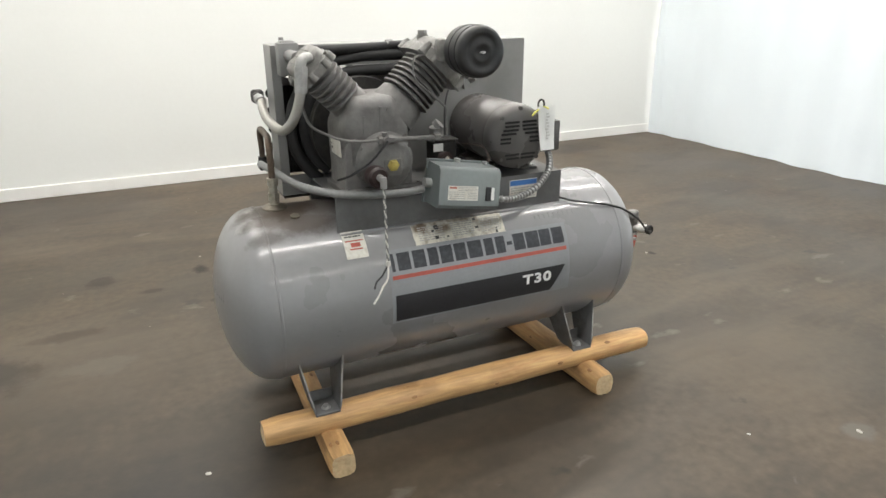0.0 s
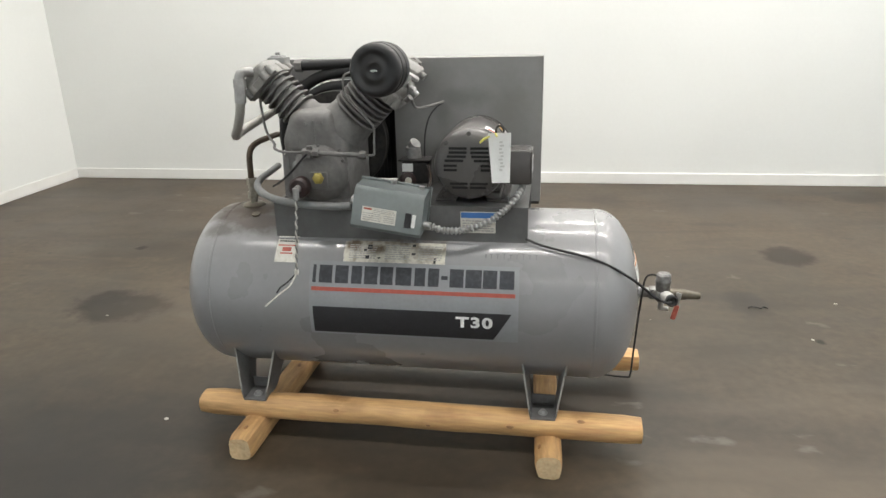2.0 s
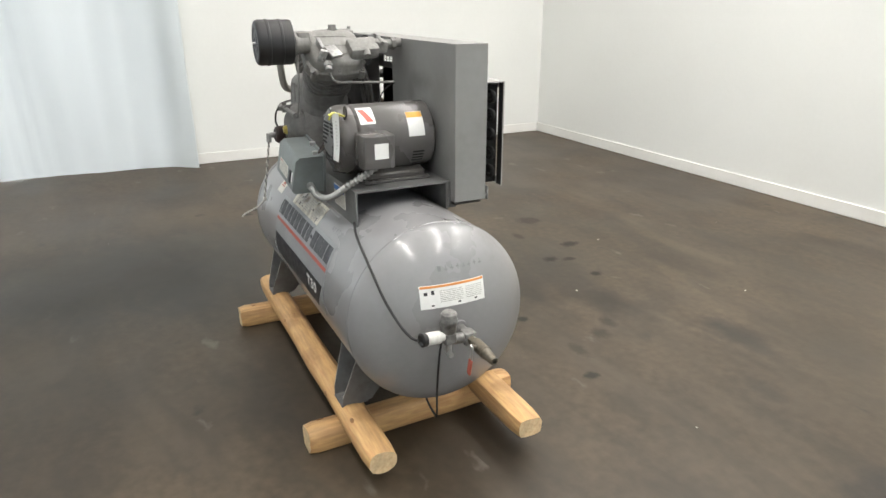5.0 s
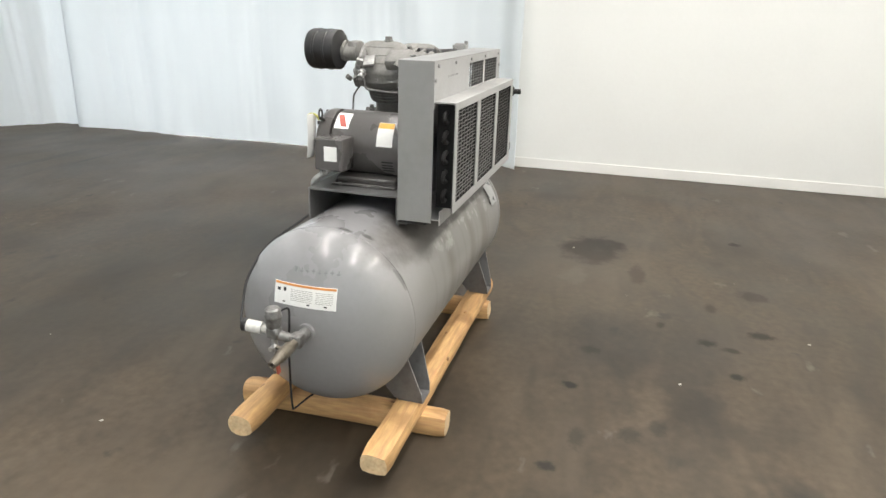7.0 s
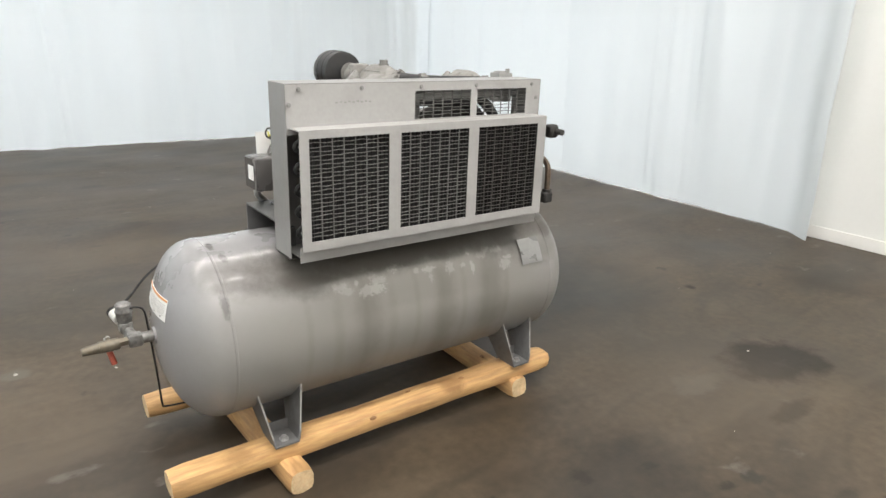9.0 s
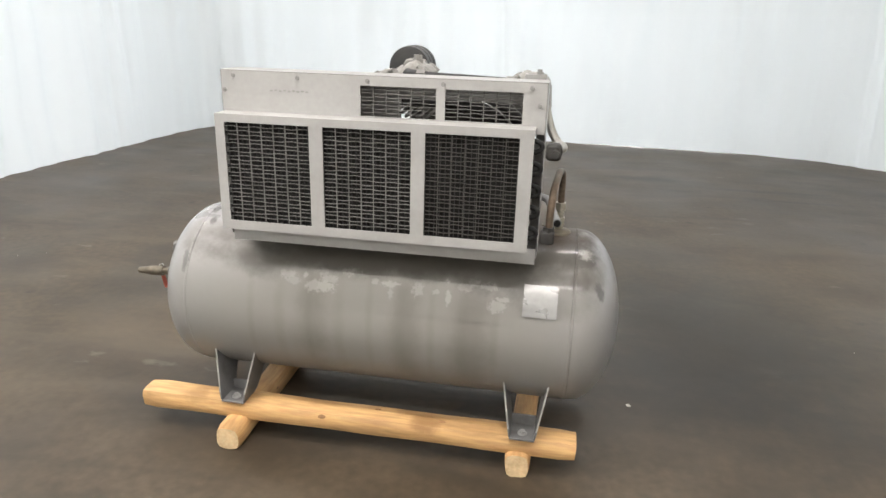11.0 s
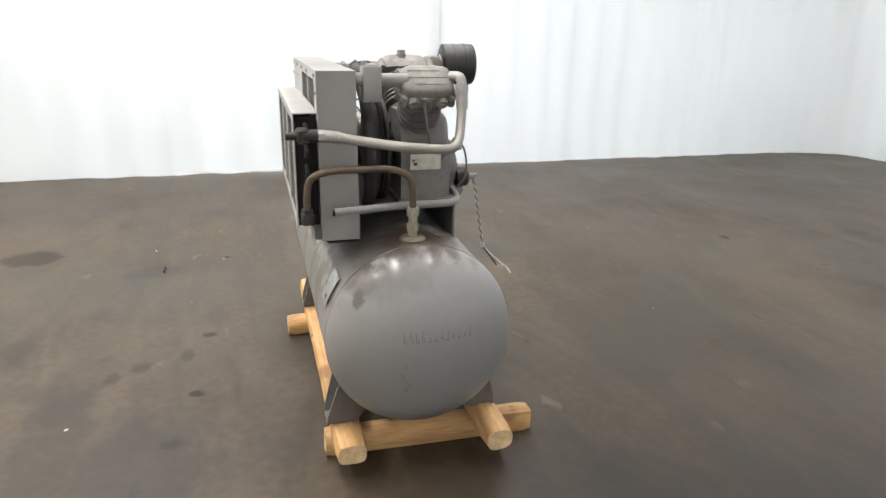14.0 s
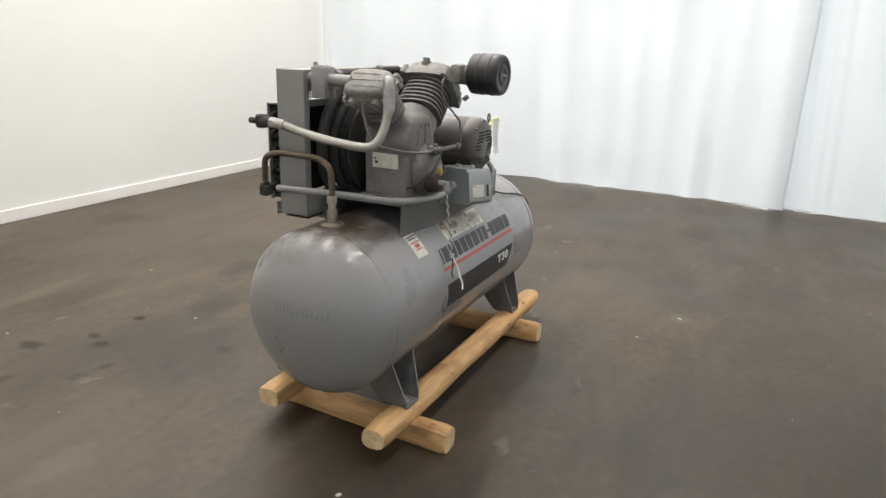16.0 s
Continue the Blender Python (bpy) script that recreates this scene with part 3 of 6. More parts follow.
def pierced(x0, x1, z0, z1, y0, y1, holes):
    """A flat sheet with rectangular openings, as one closed mesh."""
    xs = sorted({x0, x1, *[h[k] for h in holes for k in (0, 1)]})
    zs = sorted({z0, z1, *[h[k] for h in holes for k in (2, 3)]})
    bm = bmesh.new()
    v = {(i, j, k): bm.verts.new((xs[i], (y0, y1)[k], zs[j])) for i in range(len(xs)) for j in range(len(zs)) for k in (0, 1)}

    def solid(i, j):
        if not (0 <= i < len(xs) - 1 and 0 <= j < len(zs) - 1):
            return False
        cx, cz = (xs[i] + xs[i + 1]) / 2, (zs[j] + zs[j + 1]) / 2
        return not any(h[0] < cx < h[1] and h[2] < cz < h[3] for h in holes)
    for i in range(len(xs) - 1):
        for j in range(len(zs) - 1):
            if not solid(i, j):
                continue
            for k in (0, 1):
                bm.faces.new((v[i, j, k], v[i + 1, j, k], v[i + 1, j + 1, k], v[i, j + 1, k]))
            for di, dj, a, b in ((-1, 0, (0, 0), (0, 1)), (1, 0, (1, 0), (1, 1)), (0, -1, (0, 0), (1, 0)), (0, 1, (0, 1), (1, 1))):
                if not solid(i + di, j + dj):
                    bm.faces.new((v[i + a[0], j + a[1], 0], v[i + b[0], j + b[1], 0], v[i + b[0], j + b[1], 1], v[i + a[0], j + a[1], 1]))
    for q in [q for q in bm.verts if not q.link_faces]:
        bm.verts.remove(q)
    return bm


# ---- the room ----
def wall(name, outline_box, mat, label):
    bm = bmesh.new()
    c, s = outline_box
    box(bm, c, s)
    return tagged(part(name, bm, mat, smooth=0), label, "wall", kind="structure")


E_X, S_Y, FAR_X = 10.4, -9.0, -6.8
MX, MY = (WALL_W + E_X) / 2, (WALL_N + S_Y) / 2
wall("wall_north", ((MX, WALL_N + 0.1, CEIL / 2), (E_X - WALL_W + 0.4, 0.2, CEIL)), M_WALL, "smooth white painted wall behind the compressor")
wall("wall_west", ((WALL_W - 0.1, (2.5 + WALL_N) / 2, CEIL / 2), (0.2, WALL_N - 2.5, CEIL)), M_WALL, "smooth white painted side wall")
wall("wall_return", (((WALL_W - 0.2 + FAR_X) / 2, 2.6, CEIL / 2), (WALL_W - 0.2 - FAR_X, 0.2, CEIL)), M_WALL, "plain white end wall behind the sheeting")
DOOR_E, DOOR_S, DOOR_W = (0.5, 9.0), (1.8, 9.0), (-2.0, 5.5)   # dock doors in the outer walls: middle and width


def outer_wall(name, a0, a1, door, m, label):
    """An outer wall along its own x from a0 to a1 with a wide door opening 2.7 m high."""
    bm = pierced(a0, a1, 0, CEIL, 0, 0.2, [(door[0] - door[1] / 2, door[0] + door[1] / 2, -0.0, 2.7)])
    ob = part(name, bm, M_WALL, smooth=0)
    ob.matrix_world = m
    tagged(ob, label, "wall", kind="structure")


outer_wall("wall_east", S_Y, WALL_N, DOOR_E, pose(E_X, 0, 0, 0, 0, 90) @ Matrix.Diagonal((1, -1, 1, 1)), "plain white outer wall with a wide door opening")
outer_wall("wall_south", FAR_X, E_X, DOOR_S, pose(0, S_Y, 0) @ Matrix.Diagonal((1, -1, 1, 1)), "plain white outer wall with a wide door opening")
outer_wall("wall_west_far", S_Y, 2.5, DOOR_W, pose(FAR_X, 0, 0, 0, 0, 90), "plain white outer wall with a wide door opening")
bm = bmesh.new()
box(bm, ((E_X + FAR_X) / 2, MY, CEIL + 0.1), (E_X - FAR_X + 0.4, WALL_N - S_Y + 0.4, 0.2))
tagged(part("ceiling", bm, M_CEIL, smooth=0), "plain white ceiling with strip lamps", "ceiling", kind="structure")
bm = bmesh.new()
box(bm, ((E_X + FAR_X) / 2, MY, -0.1), (E_X - FAR_X + 0.4, WALL_N - S_Y + 0.4, 0.2))
tagged(part("floor", bm, M_FLOOR, smooth=0), "dark brown stained concrete floor with oil spots", "floor", kind="structure")


def baseboard(c, s):
    bm = bmesh.new()
    box(bm, c, s, 0.004)
    tagged(part("baseboard", bm, M_TRIM), "low white painted baseboard along the wall", "baseboard", kind="structure")


baseboard(((WALL_W + 6.3) / 2, WALL_N - 0.0095, 0.052), (6.3 - WALL_W, 0.015, 0.104))
baseboard((WALL_W + 0.0095, (2.51 + WALL_N - 0.02) / 2, 0.052), (0.015, WALL_N - 2.51 - 0.02, 0.104))


def curtain(line, seed, fold, label, top=CEIL - 0.02, lift=0.003):
    """Sheeting that hangs from the ceiling to the floor along a line on the plan, in soft upright folds."""
    pts = spline([(x, y, 0) for x, y in line], 24)
    dense, run = [], 0.0
    for a, b in zip(pts, pts[1:]):
        k = max(1, int((b - a).length / 0.03))
        dense += [a.lerp(b, i / k) for i in range(k)]
    dense.append(pts[-1])
    heights = [lift, 0.006, 0.012, 0.03, 0.08] + [0.16 + 0.13 * k for k in range(20)] + [2.9 + 0.45 * k for k in range(4)] + [top - 0.03, top]
    bm = bmesh.new()
    grid = []
    s = 0.0
    for i, p in enumerate(dense):
        d = (dense[min(i + 1, len(dense) - 1)] - dense[max(i - 1, 0)]).normalized()
        nrm = Vector((-d.y, d.x, 0))
        s += (dense[i] - dense[i - 1]).length if i else 0
        col = []
        for j, z in enumerate(heights):
            w1 = noise.noise(Vector((s * 1.1, z * 0.12, seed)))
            w2 = noise.noise(Vector((s * 4.2 + 0.5 * w1, z * 0.25, seed + 7)))
            w3 = noise.noise(Vector((s * 2.3 + z * 0.35, z * 0.9, seed + 21)))
            strong = 0.35 + 0.65 * max(0, noise.noise(Vector((s * 0.5, 3.1, seed + 40))) + 0.35)
            # narrow pleats that run out upwards, and creases slung across them
            pleat = max(0.0, noise.noise(Vector((s * 0.8, 5.5, seed + 60)))) * abs(noise.noise(Vector((s * 9.0 + z * 0.5, z * 0.15, seed + 63))))
            crease = abs(noise.noise(Vector((s * 1.7 - z * 1.6, z * 2.4 + s * 0.8, seed + 80)))) - 0.2
            off = fold * (0.9 * w1 + 1.5 * strong * w2 + 0.5 * w3 + 1.2 * pleat) - 0.020 * crease / (1 + 0.35 * z)
            hem = 0.012 * noise.noise(Vector((s * 2.0, 9.0, seed))) if z < 0.02 else 0
            col.append(bm.verts.new(p + nrm * off + Vector((0, 0, z + abs(hem)))))
        grid.append(col)
    for a, b in zip(grid, grid[1:]):
        for j in range(len(heights) - 1):
            bm.faces.new((a[j], b[j], b[j + 1], a[j + 1]))
    ob = part("plastic_curtain", bm, M_SHEET, smooth=80)
    thick = ob.modifiers.new("thickness", "SOLIDIFY")
    thick.thickness, thick.offset = 0.003, 0
    return tagged(ob, label, "curtain", group="hanging plastic sheets")


curtain([(6.10, 6.70), (6.13, 6.2), (6.15, 5.4), (6.15, 4.7), (6.16, 4.0), (6.17, 3.2), (6.18, 2.4), (6.12, 1.7), (6.04, 1.16)], 1, 0.062, "white plastic sheet hung beside the painted wall")
curtain([(6.16, 1.24), (6.13, 0.6), (6.08, -0.1), (6.09, -0.9), (6.04, -1.8), (6.02, -2.5), (6.02, -3.3), (5.96, -3.9), (5.72, -4.36), (5.3, -4.52), (4.2, -4.56), (2.5, -4.58), (1.0, -4.50), (-0.8, -4.42),
         (-1.8, -4.30), (-2.5, -4.10), (-2.95, -3.80), (-3.20, -3.42), (-3.24, -3.08)], 12, 0.070, "long white plastic sheet in upright folds across the room")
curtain([(-3.08, -3.16), (-3.11, -2.5), (-3.10, -1.8), (-3.13, -0.6), (-3.10, 0.4), (-3.05, 1.2), (-3.04, 1.9), (-2.98, 2.32), (-2.81, 2.63)], 44, 0.052, "white plastic sheet whose free edge overlaps the painted wall")


def strip_lamp(x, y, length, power):
    """A long row of bare tubes under a white tray, hung just below the ceiling."""
    thing = new("strip_lamp")
    thing.matrix_world = pose(x, y, CEIL)
    bm = bmesh.new()
    box(bm, (0, 0, -0.035), (length + 0.1, 0.18, 0.07), 0.006)
    part("housing", bm, M_LAMPBODY, thing)
    tagged(thing, "long white strip lamp on the ceiling", "lamp", group="ceiling lamps")
    d = bpy.data.lights.new("strip", "AREA")
    d.shape, d.size, d.size_y, d.energy, d.color = "RECTANGLE", length, 0.07, power, (1.0, 0.97, 0.925)
    o = new("strip_light", d)
    o.matrix_world = pose(x, y, CEIL - 0.08)


for ly, watts in LAMP_ROWS:
    strip_lamp(2.35, ly, 7.0, watts)


def daylight(name, x, y, z, w, h, turn, power):
    """Sky light in a dock door's opening in the outer wall, behind the sheeting."""
    d = bpy.data.lights.new(name, "AREA")
    d.shape, d.size, d.size_y, d.energy, d.color = "RECTANGLE", w, h, power, (0.97, 0.985, 1.0)
    o = new(name, d)
    o.matrix_world = pose(x, y, z, 90, 0, turn)


daylight("door_light_east", E_X + 0.05, DOOR_E[0], 1.3, DOOR_E[1], 2.5, 90, DAY_POWER * 1.2)
daylight("door_light_south", DOOR_S[0], S_Y - 0.05, 1.3, DOOR_S[1], 2.5, 0, DAY_POWER * 1.18)
daylight("door_light_west", FAR_X - 0.05, DOOR_W[0], 1.3, DOOR_W[1], 2.5, -90, DAY_POWER * 0.8)


# ---- the skid of round timbers ----
def timber(x, y, z, length, turn, seed, knots, label, thick=0.047, tall=1.0, square=2.9, wide=1.0):
    """A peeled, roughly squared round timber, built along its own x."""
    bm = bmesh.new()
    n, seg, rings = 28, 16, []
    for i in range(n + 1):
        u = -length / 2 + length * i / n
        end = min(i, n - i)
        k = 0.90 if end == 0 else 1.0
        ring = []
        for j in range(seg):
            a = 2 * math.pi * j / seg
            c, s = math.cos(a), math.sin(a)
            r = 0.0525 / (abs(c) ** square + abs(s) ** square) ** (1 / square)
            r *= k * (1 + 0.07 * noise.noise(Vector((u * 4, c * 1.2 + seed, s * 1.2))))
            ring.append(bm.verts.new((u + 0.004 * noise.noise(Vector((c, s, seed + i))) * (end == 0), r * c * wide, max(r * s * tall, -thick))))
        rings.append(ring)
    for a, b in zip(rings, rings[1:]):
        for j in range(seg):
            bm.faces.new((a[j], a[(j + 1) % seg], b[(j + 1) % seg], b[j]))
    for ring in (rings[0], rings[-1]):
        f = bm.faces.new(ring)
        f.material_index = 1
    log = part("timber", bm, (M_WOOD, M_WOODEND), smooth=50)
    log.matrix_world = pose(x, y, z, 0, 0, turn)
    for u, a in knots:
        kb = bmesh.new()
        rk = 0.0505 / (abs(math.cos(a)) ** square + abs(math.sin(a)) ** square) ** (1 / square)
        bmesh.ops.create_uvsphere(kb, u_segments=12, v_segments=8, radius=1, matrix=Matrix.Translation((u, rk * math.cos(a) * wide, rk * tall * math.sin(a))) @ pose(0, 0, 0, math.degrees(a), 0, 0) @ Matrix.Diagonal((0.015, 0.003, 0.008, 1)))
        part("knot", kb, M_KNOT, log)
    return tagged(log, label, "timber", group="timbers of the skid")


timber(CX + 0.049, CY - 0.279, 0.1120, 1.668, TURN, 2, [(-0.29, 1.6), (-0.28, 2.6), (-0.55, 3.6), (0.07, 3.4), (0.37, 2.9), (0.62, 2.2)], "peeled pine timber under the front legs, with brown knots", 0.044, 0.84, 2.6)
timber(CX + 0.103, CY + 0.249, 0.110, 1.676, TURN * 0.6, 5, [(-0.35, 1.3), (0.1, 0.5), (0.45, 1.0), (-0.1, 1.9)], "peeled pine timber under the rear legs, with brown knots", 0.035, 0.76, 4.5)
timber(CX - 0.546, CY - 0.070, 0.044, 0.800, 88, 9, [(-0.33, 1.5), (-0.33, 1.0), (-0.2, 1.9), (0.15, 2.0)], "short pine cross timber lying on the concrete floor", 0.044, 0.94, 3.8, 0.86)
timber(CX + 0.550, CY - 0.034, 0.045, 0.845, 91, 14, [(-0.36, 0.9), (0.2, 1.4), (0.05, 0.2)], "short pine cross timber lying on the concrete floor", 0.045, 0.94, 3.8, 0.90)

# ---- the compressor: one thing, its parts in metres from its middle on the floor ----
comp = tagged(new("air_compressor"), "grey two-stage air compressor on a horizontal tank, dusty and used", "air compressor")
comp.matrix_world = pose(CX, CY, 0, 0, 0, TURN)
ZC, R = 0.52, 0.318             # tank axis and radius
XL, XR = -0.694, 0.716          # straight part of the shell

bm = bmesh.new()
prof = [(XL - 0.162 * math.cos(t), R * math.sin(t)) for t in [radians(a) for a in range(0, 90, 6)]]
prof += [(XL + (XR - XL) * k / 12, R) for k in range(13)]
prof += [(XR + 0.162 * math.cos(t), R * math.sin(t)) for t in [radians(a) for a in range(84, -1, -6)]]
lathe(bm, prof, (0, 0, ZC), (1, 0, 0), 72)
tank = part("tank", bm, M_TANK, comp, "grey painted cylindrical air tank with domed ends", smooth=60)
for wx in (XL + 0.012, XR - 0.012):
    bm = bmesh.new()
    lathe(bm, [(-0.006, R - 0.001), (-0.003, R + 0.0022), (0.003, R + 0.0022), (0.006, R - 0.001)], (wx, 0, ZC), (1, 0, 0), 72)
    part("weld_seam", bm, M_TANK, tank)


def leg(x, side):
    """A leg of two tapering side plates on a foot plate; side is -1 at the front."""
    bm = bmesh.new()
    t = [radians(a) for a in (-33, -42, -52, -62)]
    arc = [(side * R * math.cos(a) * 0.995, ZC + R * math.sin(a) * 0.995) for a in t]
    poly = [(side * 0.314, 0.157), (side * 0.312, 0.187), *arc, (side * 0.205, 0.157)]
    for sx in (-1, 1):
        def place(a, b, d, sx=sx):
            k = min(1, max(0, (b - 0.157) / 0.22))
            return Vector((x + sx * (0.044 + 0.040 * k) + d, a, b))
        had = set(bm.faces)
        slab(bm, poly, place, -0.003, 0.003)
        for fc in bm.faces:
            if fc not in had and len(fc.verts) == 4 and max(v.co.z for v in fc.verts) - min(v.co.z for v in fc.verts) > 0.08:
                fc.material_index = 1
    box(bm, (x, side * 0.266, 0.1525), (0.090, 0.100, 0.009), 0.002)
    box(bm, (x, side * 0.217, 0.176), (0.086, 0.006, 0.042), 0.001)
    ob = part("leg", bm, (M_LEG, M_EDGE), comp, smooth=30)
    bm = bmesh.new()
    rod(bm, (x, side * 0.280, 0.157), (x, side * 0.280, 0.160), 0.017, seg=18)
    hexnut(bm, (x, side * 0.280, 0.160), (0, 0, 1), 0.011, 0.010)
    part("bolt", bm, M_STEEL, ob, "zinc bolt", smooth=25)


for lx, sd in ((-0.553, -1), (0.539, -1), (-0.547, 1), (0.549, 1)):
    leg(lx, sd)


def on_tank(x, a, d):
    """A place on the shell: x, the angle above the front side in degrees, and the height over the paint."""
    return Vector((x, -(R + d) * math.cos(radians(a)), ZC + (R + d) * math.sin(radians(a))))


def patch(name, mat, x0, x1, a0, a1, lift=0.0008, parent=comp, label="", x2=None, x3=None, ragged=0.0):
    """A thin film that follows the shell; x2 and x3 are its ends on the lower edge."""
    bm = bmesh.new()
    x2, x3 = x0 if x2 is None else x2, x1 if x3 is None else x3
    na, nx = max(2, int(abs(a1 - a0) / 2.5)), max(1, int(abs(x1 - x0) / 0.03))
    rnd = random.Random(int(1000 * (x0 + 5) + a0))
    top, bot = [], []
    for i in range(na + 1):
        k = i / na
        l, r, a = x0 + (x2 - x0) * k, x1 + (x3 - x1) * k, a0 + (a1 - a0) * k
        j0, j1 = rnd.uniform(-ragged, ragged), rnd.uniform(-ragged, ragged)
        row = [l + j0 + (r + j1 - l - j0) * q / nx for q in range(nx + 1)]
        top.append([bm.verts.new(on_tank(x, a, lift)) for x in row])
        bot.append([bm.verts.new(on_tank(x, a, lift - 0.0012)) for x in row])
    for i in range(na):
        for q in range(nx):
            bm.faces.new((top[i][q], top[i][q + 1], top[i + 1][q + 1], top[i + 1][q]))
    rim_t = [*top[0], *[r[-1] for r in top[1:]], *reversed(top[-1][:-1]), *[r[0] for r in reversed(top[1:-1])]]
    rim_b = [*bot[0], *[r[-1] for r in bot[1:]], *reversed(bot[-1][:-1]), *[r[0] for r in reversed(bot[1:-1])]]
    for i in range(len(rim_t)):
        j = (i + 1) % len(rim_t)
        bm.faces.new((rim_t[i], rim_t[j], rim_b[j], rim_b[i]))
    for b2 in (v for row in bot for v in row if not v.link_faces):
        bm.verts.remove(b2)
    return part(name, bm, mat, parent, label, smooth=60)


def print_bars(parent, mat, rows, place, name="print_bar"):
    """Lines of print that cannot be read, as plain bars: (a0, a1, b0, b1) on the label's face."""
    bm = bmesh.new()
    for a0, a1, b0, b1 in rows:
        bm.faces.new([bm.verts.new(place(a, b)) for a, b in ((a0, b0), (a1, b0), (a1, b1), (a0, b1))])
    return tagged(part(name, bm, mat, parent, smooth=0), kind="stuff")


def text_rows(a0, a1, b0, b1, lines, seed, fill=0.5, gap=0.0):
    rnd, out = random.Random(seed), []
    for i in range(lines):
        b = b0 + (b1 - b0) * (i + 0.5) / lines
        h = (b1 - b0) / lines * fill / 2
        a = a0
        while a < a1 - (a1 - a0) * 0.06:
            w = (a1 - a0) * rnd.uniform(0.05, 0.2)
            out.append((a, min(a + w, a1), b - h, b + h))
            a += w + (a1 - a0) * 0.03
        if gap and rnd.random() < gap and out:
            out.pop()
    return out


# the maker's marking: plain blocks for the name, a red line, a black field with the model number
decal = patch("marking_backing", material("greyer film under the marking", (0.25, 0.257, 0.268), 0.42, vary=0.05, scale=(12, 80), bump=0.04), -0.298, 0.446, 36.5, -12.5, 0.0006)
letters = [(-0.286, 0.016), (-0.262, 0.052), (-0.203, 0.052), (-0.144, 0.042), (-0.097, 0.052), (-0.040, 0.050), (0.016, 0.060), (0.083, 0.042), (0.131, 0.042),
           (0.178, 0.026), (0.207, 0.052), (0.262, 0.060), (0.322, 0.052), (0.379, 0.054)]
for i, (lx, w) in enumerate(letters):
    lo, hi = (22.4, 33.8) if i != 9 else (26.9, 29.3)
    patch("letter_block", M_BRAND, lx, lx + w - 0.004, hi, lo, 0.0016, decal, ragged=0.0006)
patch("red_line", M_RED, -0.289, 0.434, 19.7, 17.2, 0.0016, decal, "faded red stripe")
field = patch("black_field", M_INK, -0.285, 0.423, 7.0, -11.0, 0.0016, comp, "black field with a slanted end", x2=-0.285, x3=0.360)
font = bpy.data.curves.new("model", "FONT")
font.body, font.size, font.space_character, font.offset = "T30", 0.062, 1.16, 0.0024
tmp = new("model", font)
tmp_me = bpy.data.meshes.new_from_object(tmp.evaluated_get(bpy.context.evaluated_depsgraph_get()))
bpy.data.objects.remove(tmp)
bm = bmesh.new()
bm.from_mesh(tmp_me)
bpy.data.meshes.remove(tmp_me)
tw = max(v.co.x for v in bm.verts) - min(v.co.x for v in bm.verts)
th = max(v.co.y for v in bm.verts)
for v in bm.verts:
    v.co = on_tank(0.232 + v.co.x / tw * 0.128, -2.6 + v.co.y / th * 7.0, 0.0026)
part("model_number", bm, M_WHITE, field, "white model number", smooth=0)

# stickers and plates on the shell
st = patch("sticker", M_PAPER, -0.436, -0.358, 53.4, 34.7, 0.0010, comp, "worn cream sticker with red print")
print_bars(st, M_INK, text_rows(-0.428, -0.366, 52.2, 48.5, 2, 3, 0.6), lambda a, b: on_tank(a, b, 0.0018))
print_bars(st, M_RED, [(-0.43, -0.365, 46.8, 45.9), (-0.412, -0.378, 45.0, 42.0), (-0.418, -0.372, 41.2, 40.2)], lambda a, b: on_tank(a, b, 0.0018))
st = patch("warning_plate", M_DIRTY, -0.180, 0.186, 51.5, 36.5, 0.0010, comp, "long scuffed label stained with oil", ragged=0.0015)
print_bars(st, M_GREYINK, text_rows(-0.16, -0.06, 49, 38.5, 7, 5) + text_rows(-0.03, 0.06, 49, 38.5, 7, 6) + text_rows(0.09, 0.175, 49, 38.5, 7, 7), lambda a, b: on_tank(a, b, 0.0018))
print_bars(st, M_INK, [(-0.108, -0.098, 45.5, 44), (-0.095, -0.078, 48.5, 45.5), (-0.10, -0.086, 41, 38.7), (-0.055, -0.045, 40, 39), (0.066, 0.078, 49.5, 48), (0.066, 0.08, 43.5, 42), (0.146, 0.154, 40.5, 36.8)], lambda a, b: on_tank(a, b, 0.0019))
st = patch("pen_mark", M_FAINT, 0.325, 0.33, 44.5, 42.0, 0.0008, comp, "faded pen marks")
print_bars(st, M_FAINT, [(0.34 + 0.022 * i, 0.34 + 0.022 * i + 0.012, 44.5 + (i % 3) * 0.4, 44.0 + (i % 3) * 0.4) for i in range(8)]
           + [(0.345 + 0.022 * i, 0.348 + 0.022 * i, 44.8, 41.6) for i in range(8)], lambda a, b: on_tank(a, b, 0.0008))
st = patch("data_plate", material("crinkled metal tag", (0.33, 0.33, 0.33), 0.30, metal=0.45, vary=0.08, scale=(12, 60), bump=0.35, bump_scale=22, rough_vary=0.08), -0.630, -0.517, 142.3, 161.5, 0.0085, comp, "plain metal data plate on the rear of the tank")
bm = bmesh.new()
slab(bm, [(-0.622, 0), (-0.525, 0), (-0.525, 1), (-0.622, 1)], lambda a, b, d: on_tank(a, 144.0 + 15.8 * b, d), -0.002, 0.0074)
part("plate_bracket", bm, M_LEG, st)


def on_dome(y, z, d):
    """A place on the domed end at the valve side."""
    k = max(0.0, 1 - (y * y + (z - ZC) ** 2) / R ** 2)
    return Vector((XR + 0.162 * math.sqrt(k) + d, y, z))


